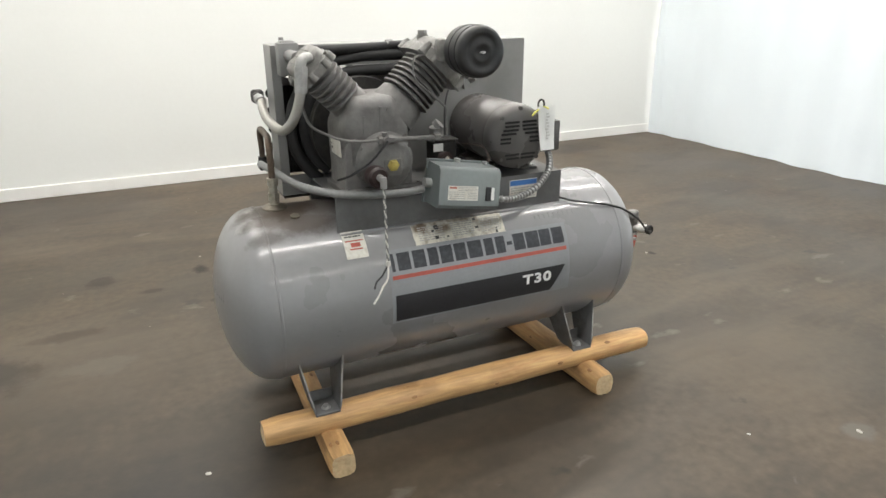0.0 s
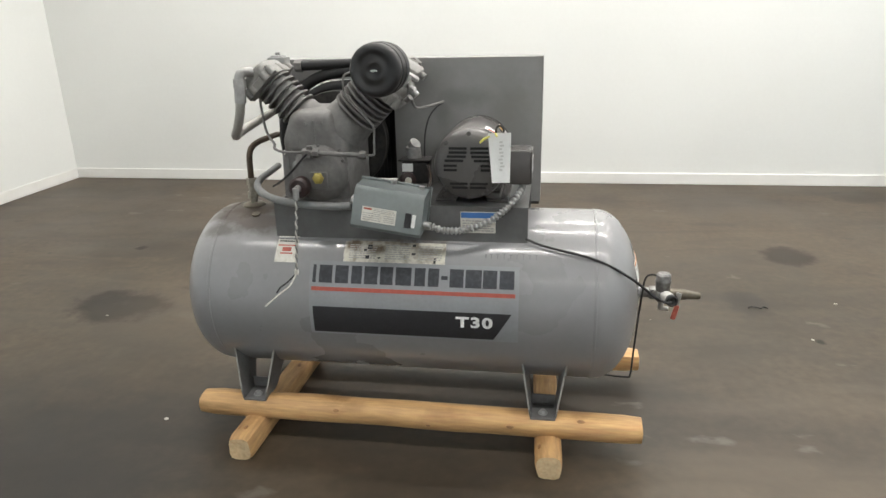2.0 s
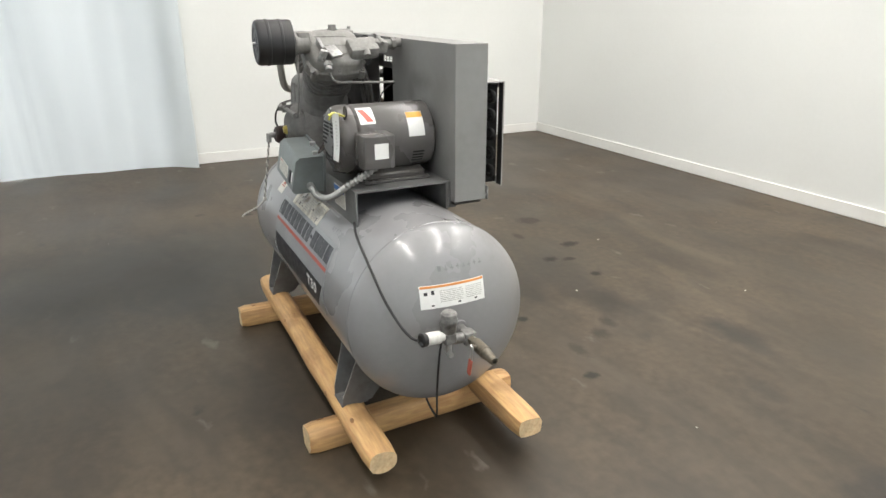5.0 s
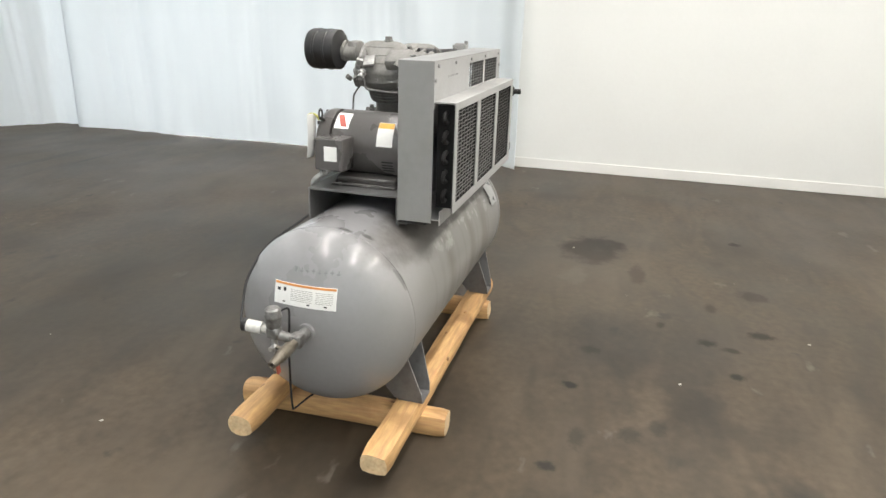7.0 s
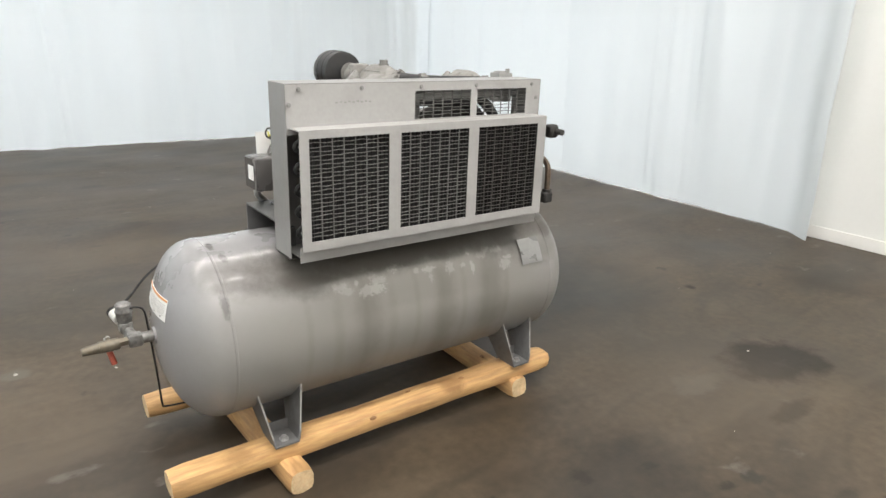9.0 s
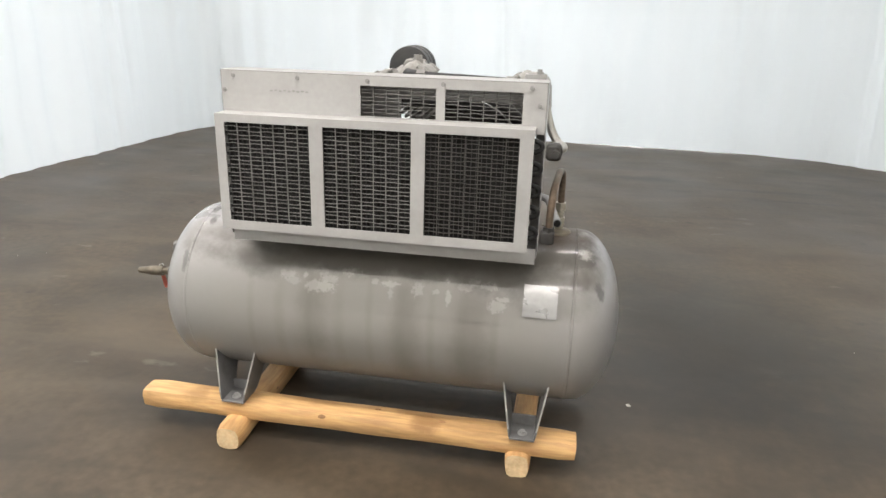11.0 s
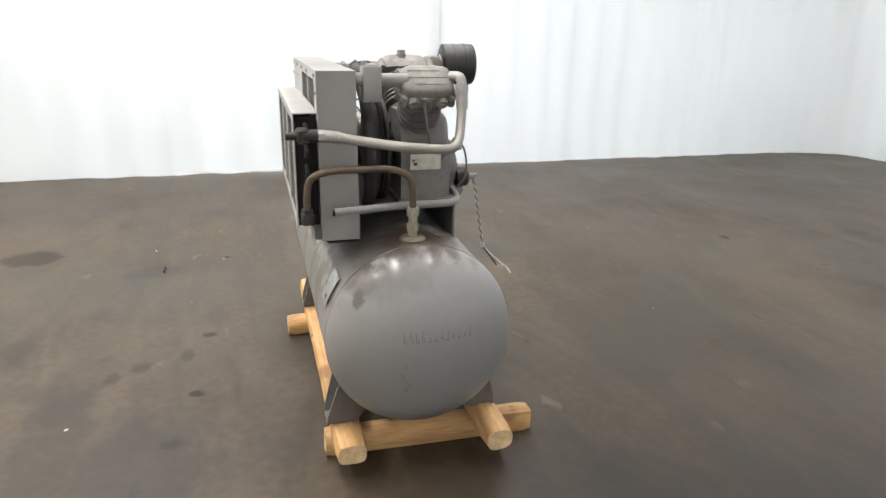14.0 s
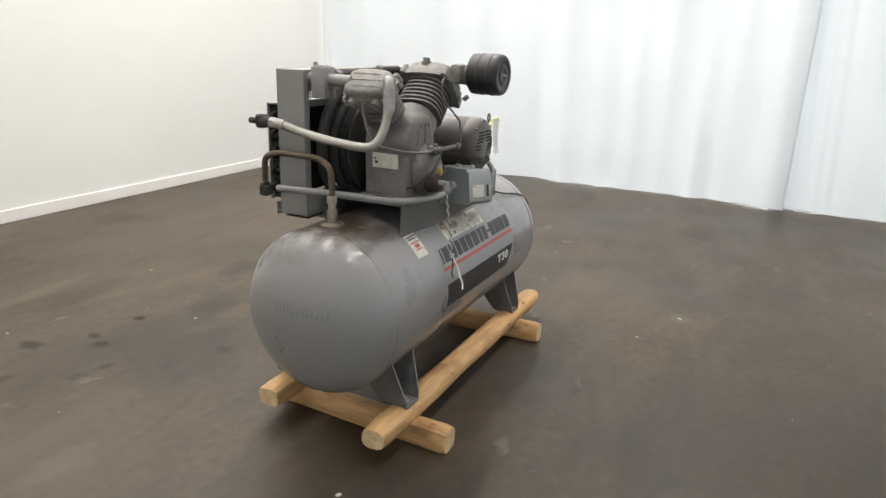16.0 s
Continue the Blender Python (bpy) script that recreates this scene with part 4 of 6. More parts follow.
def dome_patch(name, mat, y0, y1, z0, z1, lift, parent, label=""):
    bm = bmesh.new()
    n = 6
    g = [[bm.verts.new(on_dome(y0 + (y1 - y0) * i / n, z0 + (z1 - z0) * j / 3, lift)) for j in range(4)] for i in range(n + 1)]
    for i in range(n):
        for j in range(3):
            bm.faces.new((g[i][j], g[i + 1][j], g[i + 1][j + 1], g[i][j + 1]))
    ext = bmesh.ops.extrude_face_region(bm, geom=bm.faces[:])
    bmesh.ops.translate(bm, verts=[v for v in ext["geom"] if isinstance(v, bmesh.types.BMVert)], vec=(-0.0012, 0, 0))
    return part(name, bm, mat, parent, label, smooth=60)


st = dome_patch("end_label", M_WHITE, -0.124, 0.100, 0.612, 0.684, 0.0015, comp, "white warning label with an orange band on the domed end")
dome_patch("orange_band", M_ORANGE, -0.122, 0.098, 0.676, 0.683, 0.0024, st)
print_bars(st, M_INK, [(-0.112, -0.100, 0.655, 0.665), (-0.088, -0.078, 0.656, 0.669), (-0.09, -0.08, 0.62, 0.624), (0.0, 0.01, 0.62, 0.625), (0.06, 0.07, 0.62, 0.625)], lambda a, b: on_dome(a, b, 0.0026))
print_bars(st, M_GREYINK, text_rows(-0.06, 0.02, 0.628, 0.668, 7, 11, 0.35) + text_rows(0.03, 0.09, 0.628, 0.668, 7, 12, 0.35), lambda a, b: on_dome(a, b, 0.0026))
pen = dome_patch("pen_mark", M_FAINT, -0.055, -0.045, 0.722, 0.738, 0.0010, comp, "faded pen marks")
print_bars(pen, M_FAINT, [(-0.035 + 0.021 * i, -0.035 + 0.021 * i + 0.012, 0.724 + 0.002 * (i % 3), 0.728 + 0.002 * (i % 3)) for i in range(7)]
           + [(-0.030 + 0.021 * i, -0.027 + 0.021 * i, 0.722, 0.737) for i in range(7)], lambda a, b: on_dome(a, b, 0.0012))

def far_dome(y, z, d):
    k = max(0.0, 1 - (y * y + (z - ZC) ** 2) / R ** 2)
    return Vector((XL - 0.162 * math.sqrt(k) - d, y, z))


rnd = random.Random(8)
pen = print_bars(comp, M_FAINT, [(y, y - w, z, z + h) for y, w, z, h in [(0.09 - 0.0195 * i, 0.010 if i > 3 else 0.003, 0.570 + rnd.uniform(-0.006, 0.006), 0.005 if i > 3 else 0.034) for i in range(12)]]
                 + [(0.083 - 0.0195 * i, 0.0805 - 0.0195 * i, 0.564, 0.564 + rnd.uniform(0.016, 0.036)) for i in range(12)], lambda a, b: far_dome(a, b, 0.0008), "pen_mark")

# ---- mounting base on top of the tank ----
BX0, BX1, BY0, BY1, BZ = -0.445, 0.468, -0.190, 0.165, 0.902
bm = bmesh.new()
LOW0, LOW1 = (ZC + math.sqrt(R * R - yy * yy) - 0.006 for yy in (BY0, BY1))
slab(bm, [(BY0, LOW0), (BY0, BZ), (BY1, BZ), (BY1, LOW1), (BY1 - 0.007, LOW1), (BY1 - 0.007, BZ - 0.007), (BY0 + 0.007, BZ - 0.007), (BY0 + 0.007, LOW0)], yz, BX0, BX1)
bevel_all(bm, 0.0022, 2)
base = part("mounting_base", bm, M_BASE, comp, "grey folded steel mounting base", smooth=30)
for x0, x1 in ((BX0 + 0.01, -0.16), (0.02, 0.30)):
    bm = bmesh.new()
    tube(bm, [(x0, -0.196, 0.766), ((x0 + x1) / 2, -0.195, 0.769), (x1, -0.196, 0.766)], 0.006, 8)
    part("weld_bead", bm, M_TANK, base)
lab = bmesh.new()
box(lab, (0.296, -0.1912, 0.846), (0.122, 0.002, 0.076))
lab = part("motor_label", lab, M_PAPER, comp, "white label with a blue band on the base", smooth=0)
print_bars(lab, M_BLUE, [(0.237, 0.355, 0.862, 0.882)], lambda a, b: Vector((a, -0.1926, b)))
print_bars(lab, M_GREYINK, text_rows(0.242, 0.35, 0.812, 0.856, 5, 21), lambda a, b: Vector((a, -0.1926, b)))

# ---- the pump: crankcase, two finned cylinders in a V, heads ----
pump = new("pump")
pump.parent = comp
bm = bmesh.new()
for v in slab(bm, [(-0.402, BZ), (-0.134, BZ), (-0.134, 1.060), (-0.142, 1.078), (-0.165, 1.10), (-0.362, 1.10), (-0.390, 1.075), (-0.398, 1.05)], xz, -0.180, 0.0):
    if v.co.y < -0.1 and v.co.x > -0.25:
        v.co.x -= 0.026
bevel_all(bm, 0.010, 3)
part("crankcase", bm, M_CAST, pump)
# cast housing with round shoulders and a flat top, and a round bearing cover low on its face
def rounded(corners, n=7):
    """An outline whose corners (x, z, radius) are rounded."""
    out = []
    for i, (x, z, r) in enumerate(corners):
        p = Vector((x, z))
        a, b = (Vector(corners[i - 1][:2]) - p).normalized(), (Vector(corners[(i + 1) % len(corners)][:2]) - p).normalized()
        if r < 1e-4:
            out.append((x, z))
            continue
        half = math.acos(max(-1, min(1, a.dot(b)))) / 2
        t = r / math.tan(half)
        p0, p1 = p + a * t, p + b * t
        for k in range(n + 1):      # a quadratic bend is close enough to the arc
            u = k / n
            q = p0 * (1 - u) ** 2 + p * (2 * u * (1 - u)) + p1 * u ** 2
            out.append((q.x, q.y))
    return out


bm = bmesh.new()
shape = rounded([(-0.400, 0.99, 0.0), (-0.135, 0.99, 0.0), (-0.132, 1.128, 0.10), (-0.190, 1.232, 0.050), (-0.362, 1.232, 0.050), (-0.405, 1.128, 0.10)])
mid = Vector((-0.268, 1.06))
rings = []
for y, inset in ((0.0, 0.0), (-0.09, 0.002), (-0.130, 0.004), (-0.155, 0.008), (-0.169, 0.015), (-0.179, 0.026), (-0.185, 0.042), (-0.187, 0.062)):
    ring = []
    for x, z in shape:
        d = mid - Vector((x, z))
        q = Vector((x, z)) + d.normalized() * min(inset, d.length * 0.8)
        if q.x > mid.x:      # the flank at the motor draws in towards the front
            q.x -= 0.026 * (-y / 0.187) * min(1.0, (q.x - mid.x) / 0.1)
        ring.append(bm.verts.new((q.x, y, max(q.y, 0.99))))
    rings.append(ring)
for p, q in zip(rings, rings[1:]):
    for k in range(len(p)):
        bm.faces.new((p[k], p[(k + 1) % len(p)], q[(k + 1) % len(p)], q[k]))
bm.faces.new(rings[0][::-1]), bm.faces.new(rings[-1])
for rx, z0, z1 in ((-0.272, 1.120, 1.195), (-0.330, 1.110, 1.168)):
    slab(bm, [(rx - 0.004, z0), (rx + 0.004, z0), (rx + 0.003, z1), (rx - 0.003, z1)], xz, -0.1895, -0.167)
part("crank_housing", bm, M_CAST, pump, smooth=60)
bm = bmesh.new()
lathe(bm, [(0, 0.104), (0.014, 0.103), (0.020, 0.096), (0.034, 0.090), (0.040, 0.084), (0.046, 0.074), (0.050, 0.066), (0.056, 0.060), (0.060, 0.050), (0.060, 0)], (-0.262, -0.176, 1.010), (0, -1, 0), 40)
part("bearing_cover", bm, M_CAST, pump)
bm = bmesh.new()
slab(bm, [(-0.416, BZ), (-0.120, BZ), (-0.120, 0.922), (-0.416, 0.922)], xz, -0.198, 0.012)
bevel_all(bm, 0.004, 2)
part("crankcase_foot", bm, M_CAST, pump)
spots = [((-0.262 + 0.097 * math.cos(k * math.pi / 3 + 0.5), -0.191, 1.010 + 0.097 * math.sin(k * math.pi / 3 + 0.5)), (0, -1, 0)) for k in range(6)]
spots += [((rx, -0.184, rz), (0, -1, 0)) for rx, rz in ((-0.362, 1.09), (-0.186, 1.09), (-0.302, 1.185), (-0.244, 1.185))]
spots += [((rx, -0.188, 0.922), (0, 0, 1)) for rx in (-0.395, -0.14)]
pieces("bolt", lambda: nut(0.006, 0.006), [nut_at(p, a) for p, a in spots], M_CAST, pump)

CRANK = Vector((-0.262, -0.090, 1.075))


def bank(lean, off, y, rad, u0, u1, nfin, head, thick):
    """A finned cylinder that leans by that many degrees, with its head."""
    a = radians(lean)
    u, v = Vector((math.sin(a), 0, math.cos(a))), Vector((math.cos(a), 0, -math.sin(a)))
    o = Vector((CRANK.x, y, CRANK.z)) + v * off
    m = Matrix((( v.x, 0, u.x, o.x), (v.y, 1, u.y, o.y), (v.z, 0, u.z, o.z), (0, 0, 0, 1)))

    def made(name, b, mat, label=""):
        bmesh.ops.transform(b, matrix=m, verts=b.verts)
        return part(name, b, mat, pump, label)
    b = bmesh.new()
    rod(b, (0, 0, 0.08), (0, 0, u1 + 0.01), rad * 0.80, seg=32)
    lathe(b, [(0.10, rad * 1.12), (u0 - 0.02, rad * 1.02), (u0 - 0.01, rad * 0.9)], (0, 0, 0), (0, 0, 1), 32)
    made("cylinder", b, M_CAST)
    b = bmesh.new()
    oc = [(rad * 1.04 * math.copysign(abs(math.cos(t)) ** 0.7, math.cos(t)), rad * 1.16 * math.copysign(abs(math.sin(t)) ** 0.7, math.sin(t))) for t in [2 * math.pi * k / 28 for k in range(28)]]
    slab(b, oc, lambda p, q, d: Vector((p, q, d)), -0.0035, 0.0035)
    fin = part("fin", b, M_CAST, pump, smooth=30)
    pitch = (u1 - u0) / (nfin - 1)
    for k in range(nfin):
        f = fin if k == 0 else new("fin", fin.data)
        f.parent = pump
        f.matrix_local = m @ Matrix.Translation((0, 0, u0 + pitch * k)) @ Matrix.Diagonal((1, 1 - 0.012 * k, 1, 1))
    hv, hy = head
    b = bmesh.new()
    rings = []
    for d, s, wave in ((0.0, 1.0, 0.0), (0.30, 1.0, 0.0), (0.42, 0.985, 0.03), (0.50, 0.91, 0.05), (0.80, 0.885, 0.0), (0.93, 0.83, 0.0), (1.02, 0.70, 0.0)):
        ring = []
        for k in range(48):
            t = 2 * math.pi * k / 48
            ca, sa = math.cos(t), math.sin(t)
            ring.append(b.verts.new((hv * s * math.copysign(abs(ca) ** 0.5, ca), hy * s * math.copysign(abs(sa) ** 0.55, sa), u1 + 0.006 + thick * (d + wave * math.cos(6 * t)))))
        rings.append(ring)
    for lo, hi in zip(rings, rings[1:]):
        for k in range(48):
            b.faces.new((lo[k], lo[(k + 1) % 48], hi[(k + 1) % 48], hi[k]))
    b.faces.new(rings[0][::-1]), b.faces.new(rings[-1])
    for k in range(-1, 2):
        box(b, (k * hv * 0.42, 0.01 * k, u1 + 0.003 + thick), (0.009, hy * (1.35 - 0.25 * abs(k)), 0.014), 0.004)
    for sx in (-1, 1):
        for k in (-1, 0, 1):
            rod(b, (sx * hv * 0.86, k * hy * 0.8, u1 + 0.008), (sx * hv * 0.86, k * hy * 0.8, u1 + thick * 0.55), 0.016, 0.013, seg=14)
    for k in (-0.45, 0.45):
        rod(b, (k * hv, -hy * 0.9, u1 + 0.008), (k * hv, -hy * 0.9, u1 + thick * 0.55), 0.016, 0.013, seg=14)
        rod(b, (k * hv, hy * 0.9, u1 + 0.008), (k * hv, hy * 0.9, u1 + thick * 0.55), 0.016, 0.013, seg=14)
    made("cylinder_head", b, M_HEAD)
    pieces("head_bolt", lambda: nut(0.009, thick * 0.16), [m @ Matrix.Translation((sx * hv * 0.86, k * hy * 0.8, u1 + thick * 0.5)) for sx in (-1, 1) for k in (-1, 0, 1)], M_HEAD, pump)
    return m


HP = bank(-45, 0.030, -0.068, 0.064, 0.178, 0.294, 6, (0.068, 0.102), 0.066)
bm = bmesh.new()
for by in (-0.048, 0.048):      # two round bosses low on the outer face, and one where the tube comes out
    rod(bm, (-0.058, by, 0.318), (-0.078, by, 0.318), 0.021, 0.018, seg=18)
    rod(bm, (-0.076, by, 0.318), (-0.083, by, 0.318), 0.010, seg=6)
rod(bm, (-0.050, 0.0, 0.300), (-0.074, 0.0, 0.300), 0.015, seg=14)
box(bm, (-0.060, 0.0, 0.326), (0.016, 0.060, 0.022), 0.005, seg=2)
bmesh.ops.transform(bm, matrix=HP, verts=bm.verts)
part("head_boss", bm, M_HEAD, pump)
bank(45, -0.012, -0.085, 0.083, 0.185, 0.300, 7, (0.103, 0.118), 0.080)
bm = bmesh.new()
rod(bm, (-0.066, -0.073, 1.36), (-0.066, -0.073, 1.415), 0.020, seg=16)
hexnut(bm, (-0.066, -0.073, 1.412), (0, 0, 1), 0.016, 0.018)
part("head_plug", bm, M_HEAD, pump)
bm = bmesh.new()
box(bm, (-0.030, -0.205, 1.372), (0.085, 0.05, 0.075), 0.014, seg=2)
rod(bm, (-0.013, -0.19, 1.364), (-0.011, -0.256, 1.362), 0.034, seg=24)
rod(bm, (-0.011, -0.236, 1.369), (-0.011, -0.243, 1.369), 0.043, seg=24)
part("intake_neck", bm, M_HEAD, pump)
M_PALE = material("bare cast aluminium", (0.29, 0.288, 0.28), 0.38, metal=0.3, vary=0.3, scale=(20, 90), bump=0.4)
bm = bmesh.new()
box(bm, (0.020, -0.150, 1.352), (0.060, 0.014, 0.050), 0.004, pose(0, 0, 0, 10, 38, 10), seg=2)
box(bm, (0.052, -0.152, 1.322), (0.016, 0.030, 0.052), 0.004, pose(0, 0, 0, -12, 30, 0), seg=2)
box(bm, (0.055, -0.110, 1.338), (0.070, 0.045, 0.012), 0.003, pose(0, 0, 0, 8, 28, 14), seg=2)
rod(bm, (0.060, -0.135, 1.300), (0.084, -0.140, 1.272), 0.013, seg=14)
rod(bm, (0.066, -0.137, 1.293), (0.073, -0.138, 1.285), 0.018, seg=6)
part("unloader_bracket", bm, M_PALE, pump, "pale bent aluminium bracket")
bm = bmesh.new()
box(bm, (0.030, 0.015, 1.345), (0.085, 0.115, 0.050), 0.012, pose(0, 0, 0, 4, 32, 0), seg=2)
box(bm, (0.020, 0.085, 1.352), (0.060, 0.060, 0.045), 0.008, pose(0, 0, 0, 0, 12, 0), seg=2)
rod(bm, (0.022, 0.10, 1.356), (0.022, 0.178, 1.362), 0.017, seg=14)
rod(bm, (0.022, 0.135, 1.359), (0.022, 0.150, 1.360), 0.024, seg=6)
rod(bm, (0.060, 0.02, 1.34), (0.085, 0.015, 1.318), 0.014, seg=12)
rod(bm, (0.062, 0.085, 1.362), (-0.02, 0.10, 1.384), 0.008, seg=10)
part("unloader_housing", bm, M_HEAD, pump)

# air filter: a round can with a rolled seam and a stepped lid
FILTER = Vector((0.011, -0.254, 1.373))
fa = Vector((-0.045, -1.0, 0.0)).normalized()
bm = bmesh.new()
lathe(bm, [(0, 0.064), (0.004, 0.079), (0.012, 0.080), (0.040, 0.080), (0.042, 0.082), (0.048, 0.082), (0.050, 0.080), (0.086, 0.080), (0.088, 0.0825),
           (0.095, 0.0825), (0.097, 0.080), (0.119, 0.081), (0.129, 0.077), (0.133, 0.070), (0.133, 0.056), (0.130, 0.052), (0.130, 0.037), (0.133, 0.033), (0.133, 0.022), (0.130, 0.018), (0.130, 0)],
      FILTER, fa, 56)
filt = part("air_filter", bm, M_FILTER, comp, "black round air filter can")
bm = bmesh.new()
c = FILTER + fa * 0.133
box(bm, c + Vector((0, -0.002, 0)), (0.022, 0.006, 0.005), 0.002)
rod(bm, c, c + fa * 0.010, 0.004, seg=10)
part("wing_nut", bm, M_STEEL, filt, "small zinc wing nut")

# flywheel behind the crankcase
bm = bmesh.new()
lathe(bm, [(0, 0.160), (0, 0.186), (0.012, 0.188), (0.018, 0.178), (0.024, 0.188), (0.034, 0.178), (0.040, 0.188), (0.050, 0.186), (0.050, 0.160)], (-0.262, 0.045, 1.085), (0, 1, 0), 56)
rod(bm, (-0.262, 0.0, 1.085), (-0.262, 0.10, 1.085), 0.04, seg=24)
wheel = part("flywheel", bm, M_DARK, comp, "blackened spoked flywheel")
pieces("spoke", lambda: block((0.14, 0.03, 0.036), 0.006), [pose(-0.262 + 0.098 * math.cos(a), 0.070, 1.085 + 0.098 * math.sin(a)) @ pose(0, 0, 0, 0, -math.degrees(a), 0) @ pose(0, 0, 0, 35, 0, 0) for a in [k * math.pi / 3 for k in range(6)]], M_DARK, wheel)

# intercooler pipes that curve round behind the pump
for rad, y0, top in ((0.246, 0.128, 1.334), (0.198, 0.112, 1.284)):
    bm = bmesh.new()
    cx, cz = -0.262, 1.085
    arc = [(cx + rad * (1 - 0.05 * (1 + math.cos(radians(a)))) * math.cos(radians(a)), y0, cz + rad * math.sin(radians(a))) for a in range(232, 96, -13)]
    arc += [(-0.235, y0 - 0.005, top + 0.002), (-0.170, y0 - 0.015, top + 0.004), (-0.100, y0 - 0.035, top + 0.006), (-0.045, y0 - 0.060, top + 0.010)]
    tube(bm, arc, 0.021, 12, 6)
    part("intercooler_pipe", bm, M_RUBBER, comp, "black curved intercooler pipe")
bm = bmesh.new()
tube(bm, [(-0.060, 0.06, 1.372), (-0.10, 0.10, 1.370), (-0.16, 0.118, 1.366), (-0.30, 0.120, 1.362), (-0.43, 0.118, 1.358)], 0.0185, 14)
part("top_pipe", bm, M_RUBBER, comp, "black pipe across the top of the pump")
for px, pz in ((-0.12, 1.369), (-0.42, 1.358)):
    bm = bmesh.new()
    rod(bm, (px - 0.014, 0.117, pz), (px + 0.014, 0.117, pz), 0.023, seg=6)
    part("pipe_nut", bm, M_CAST, comp)
bm = bmesh.new()
box(bm, (-0.500, 0.121, 1.336), (0.070, 0.060, 0.112), 0.004, seg=2)
rod(bm, (-0.505, 0.176, 1.350), (-0.492, 0.000, 1.346), 0.0215, seg=20)
box(bm, (-0.500, 0.121, 1.393), (0.050, 0.044, 0.010), 0.004)
rod(bm, (-0.512, 0.145, 1.392), (-0.512, 0.145, 1.408), 0.009, seg=6)
part("discharge_manifold", bm, M_GUARD, comp)
lab = bmesh.new()
box(lab, (-0.4035, -0.089, 1.055), (0.003, 0.112, 0.056), 0, pose(0, 0, 0, 0, -3, 0))
lab = part("pump_label", lab, M_PAPER, comp, "worn white label on the crankcase side", smooth=0)
print_bars(lab, M_GREYINK, text_rows(-0.04, -0.140, 1.034, 1.078, 5, 31), lambda a, b: Vector((-0.4056 + (b - 1.055) * 0.052, a, b)))
print_bars(lab, M_INK, [(-0.040, -0.048, 1.058, 1.077), (-0.056, -0.064, 1.063, 1.075), (-0.044, -0.058, 1.043, 1.053)], lambda a, b: Vector((-0.4060 + (b - 1.055) * 0.052, a, b)))

# sight glass, oil drain knob with the wire that hangs from it
bm = bmesh.new()
box(bm, (-0.250, -0.236, 0.998), (0.064, 0.008, 0.060), 0.003)
part("sight_plate", bm, M_CAST, pump)
bm = bmesh.new()
lathe(bm, [(0, 0.021), (0.006, 0.021), (0.007, 0.017), (0.013, 0.016), (0.015, 0.011), (0.015, 0)], (-0.251, -0.239, 1.006), (0, -1, 0), 6)
part("sight_glass", bm, M_YELLOW, pump, "yellow oil sight glass")
bm = bmesh.new()
lathe(bm, [(0, 0.036), (0.012, 0.038), (0.040, 0.036), (0.048, 0.028), (0.048, 0)], (-0.316, -0.228, 0.975), (0.05, -1, 0.05), 28)
part("switch_knob", bm, M_DARKRED, comp, "dark red and black round switch on the crankcase")
bm = bmesh.new()
rod(bm, (-0.314, -0.274, 0.978), (-0.311, -0.300, 0.976), 0.012, seg=14)
rod(bm, (-0.311, -0.304, 0.985), (-0.311, -0.306, 0.948), 0.011, seg=14)
part("wire_elbow", bm, M_ALU, comp)
for ph, mt in ((0, M_WIREW), (math.pi, M_WIREG)):
    bm = bmesh.new()
    pts = []
    for k in range(90):
        t = k / 89
        c = Vector((-0.311 - 0.009 * t, -0.306 - 0.040 * t, 0.952 - 0.255 * t))
        pts.append(c + Vector((math.cos(k * 0.55 + ph) * 0.0026, math.sin(k * 0.55 + ph) * 0.0026, 0)))
    tube(bm, pts, 0.0026, 6, 1, smooth=False)
    part("twisted_wire", bm, mt, comp, "pale and dark wires twisted together" if not ph else "")
bm = bmesh.new()
rod(bm, (-0.319, -0.345, 0.706), (-0.320, -0.347, 0.690), 0.008, seg=10)
tube(bm, [(-0.320, -0.347, 0.694), (-0.335, -0.380, 0.660), (-0.362, -0.402, 0.640), (-0.385, -0.425, 0.622), (-0.406, -0.436, 0.604)], 0.0032, 6)
part("bare_wire_end", bm, M_WIREW, comp)
bm = bmesh.new()
tube(bm, [(-0.320, -0.347, 0.694), (-0.350, -0.365, 0.665), (-0.372, -0.372, 0.650), (-0.384, -0.385, 0.632)], 0.003, 6)
part("dark_wire_end", bm, M_RUBBER, comp)

# thin control tubing on the pump
bm = bmesh.new()
tube(bm, [(-0.500, -0.060, 1.305), (-0.512, -0.060, 1.255), (-0.505, -0.068, 1.200), (-0.494, -0.080, 1.150), (-0.476, -0.096, 1.124), (-0.440, -0.140, 1.106), (-0.420, -0.190, 1.100), (-0.385, -0.225, 1.096), (-0.340, -0.236, 1.094), (-0.285, -0.238, 1.095)], 0.0048, 8)
part("control_tube", bm, M_CAST, pump)
bm = bmesh.new()
rod(bm, (-0.302, -0.236, 1.094), (-0.075, -0.236, 1.086), 0.0085, seg=12)
for px in (-0.30, -0.265, -0.098):
    hexnut(bm, (px, -0.236, 1.094 - (px + 0.30) * 0.03), (1, 0, 0), 0.014, 0.022)
rod(bm, (-0.276, -0.236, 1.075), (-0.276, -0.236, 1.118), 0.010, seg=12)
rod(bm, (-0.276, -0.20, 1.094), (-0.276, -0.262, 1.094), 0.012, seg=12)
part("crankcase_vent", bm, M_CAST, pump, "small dusty tee and pipe")
bm = bmesh.new()
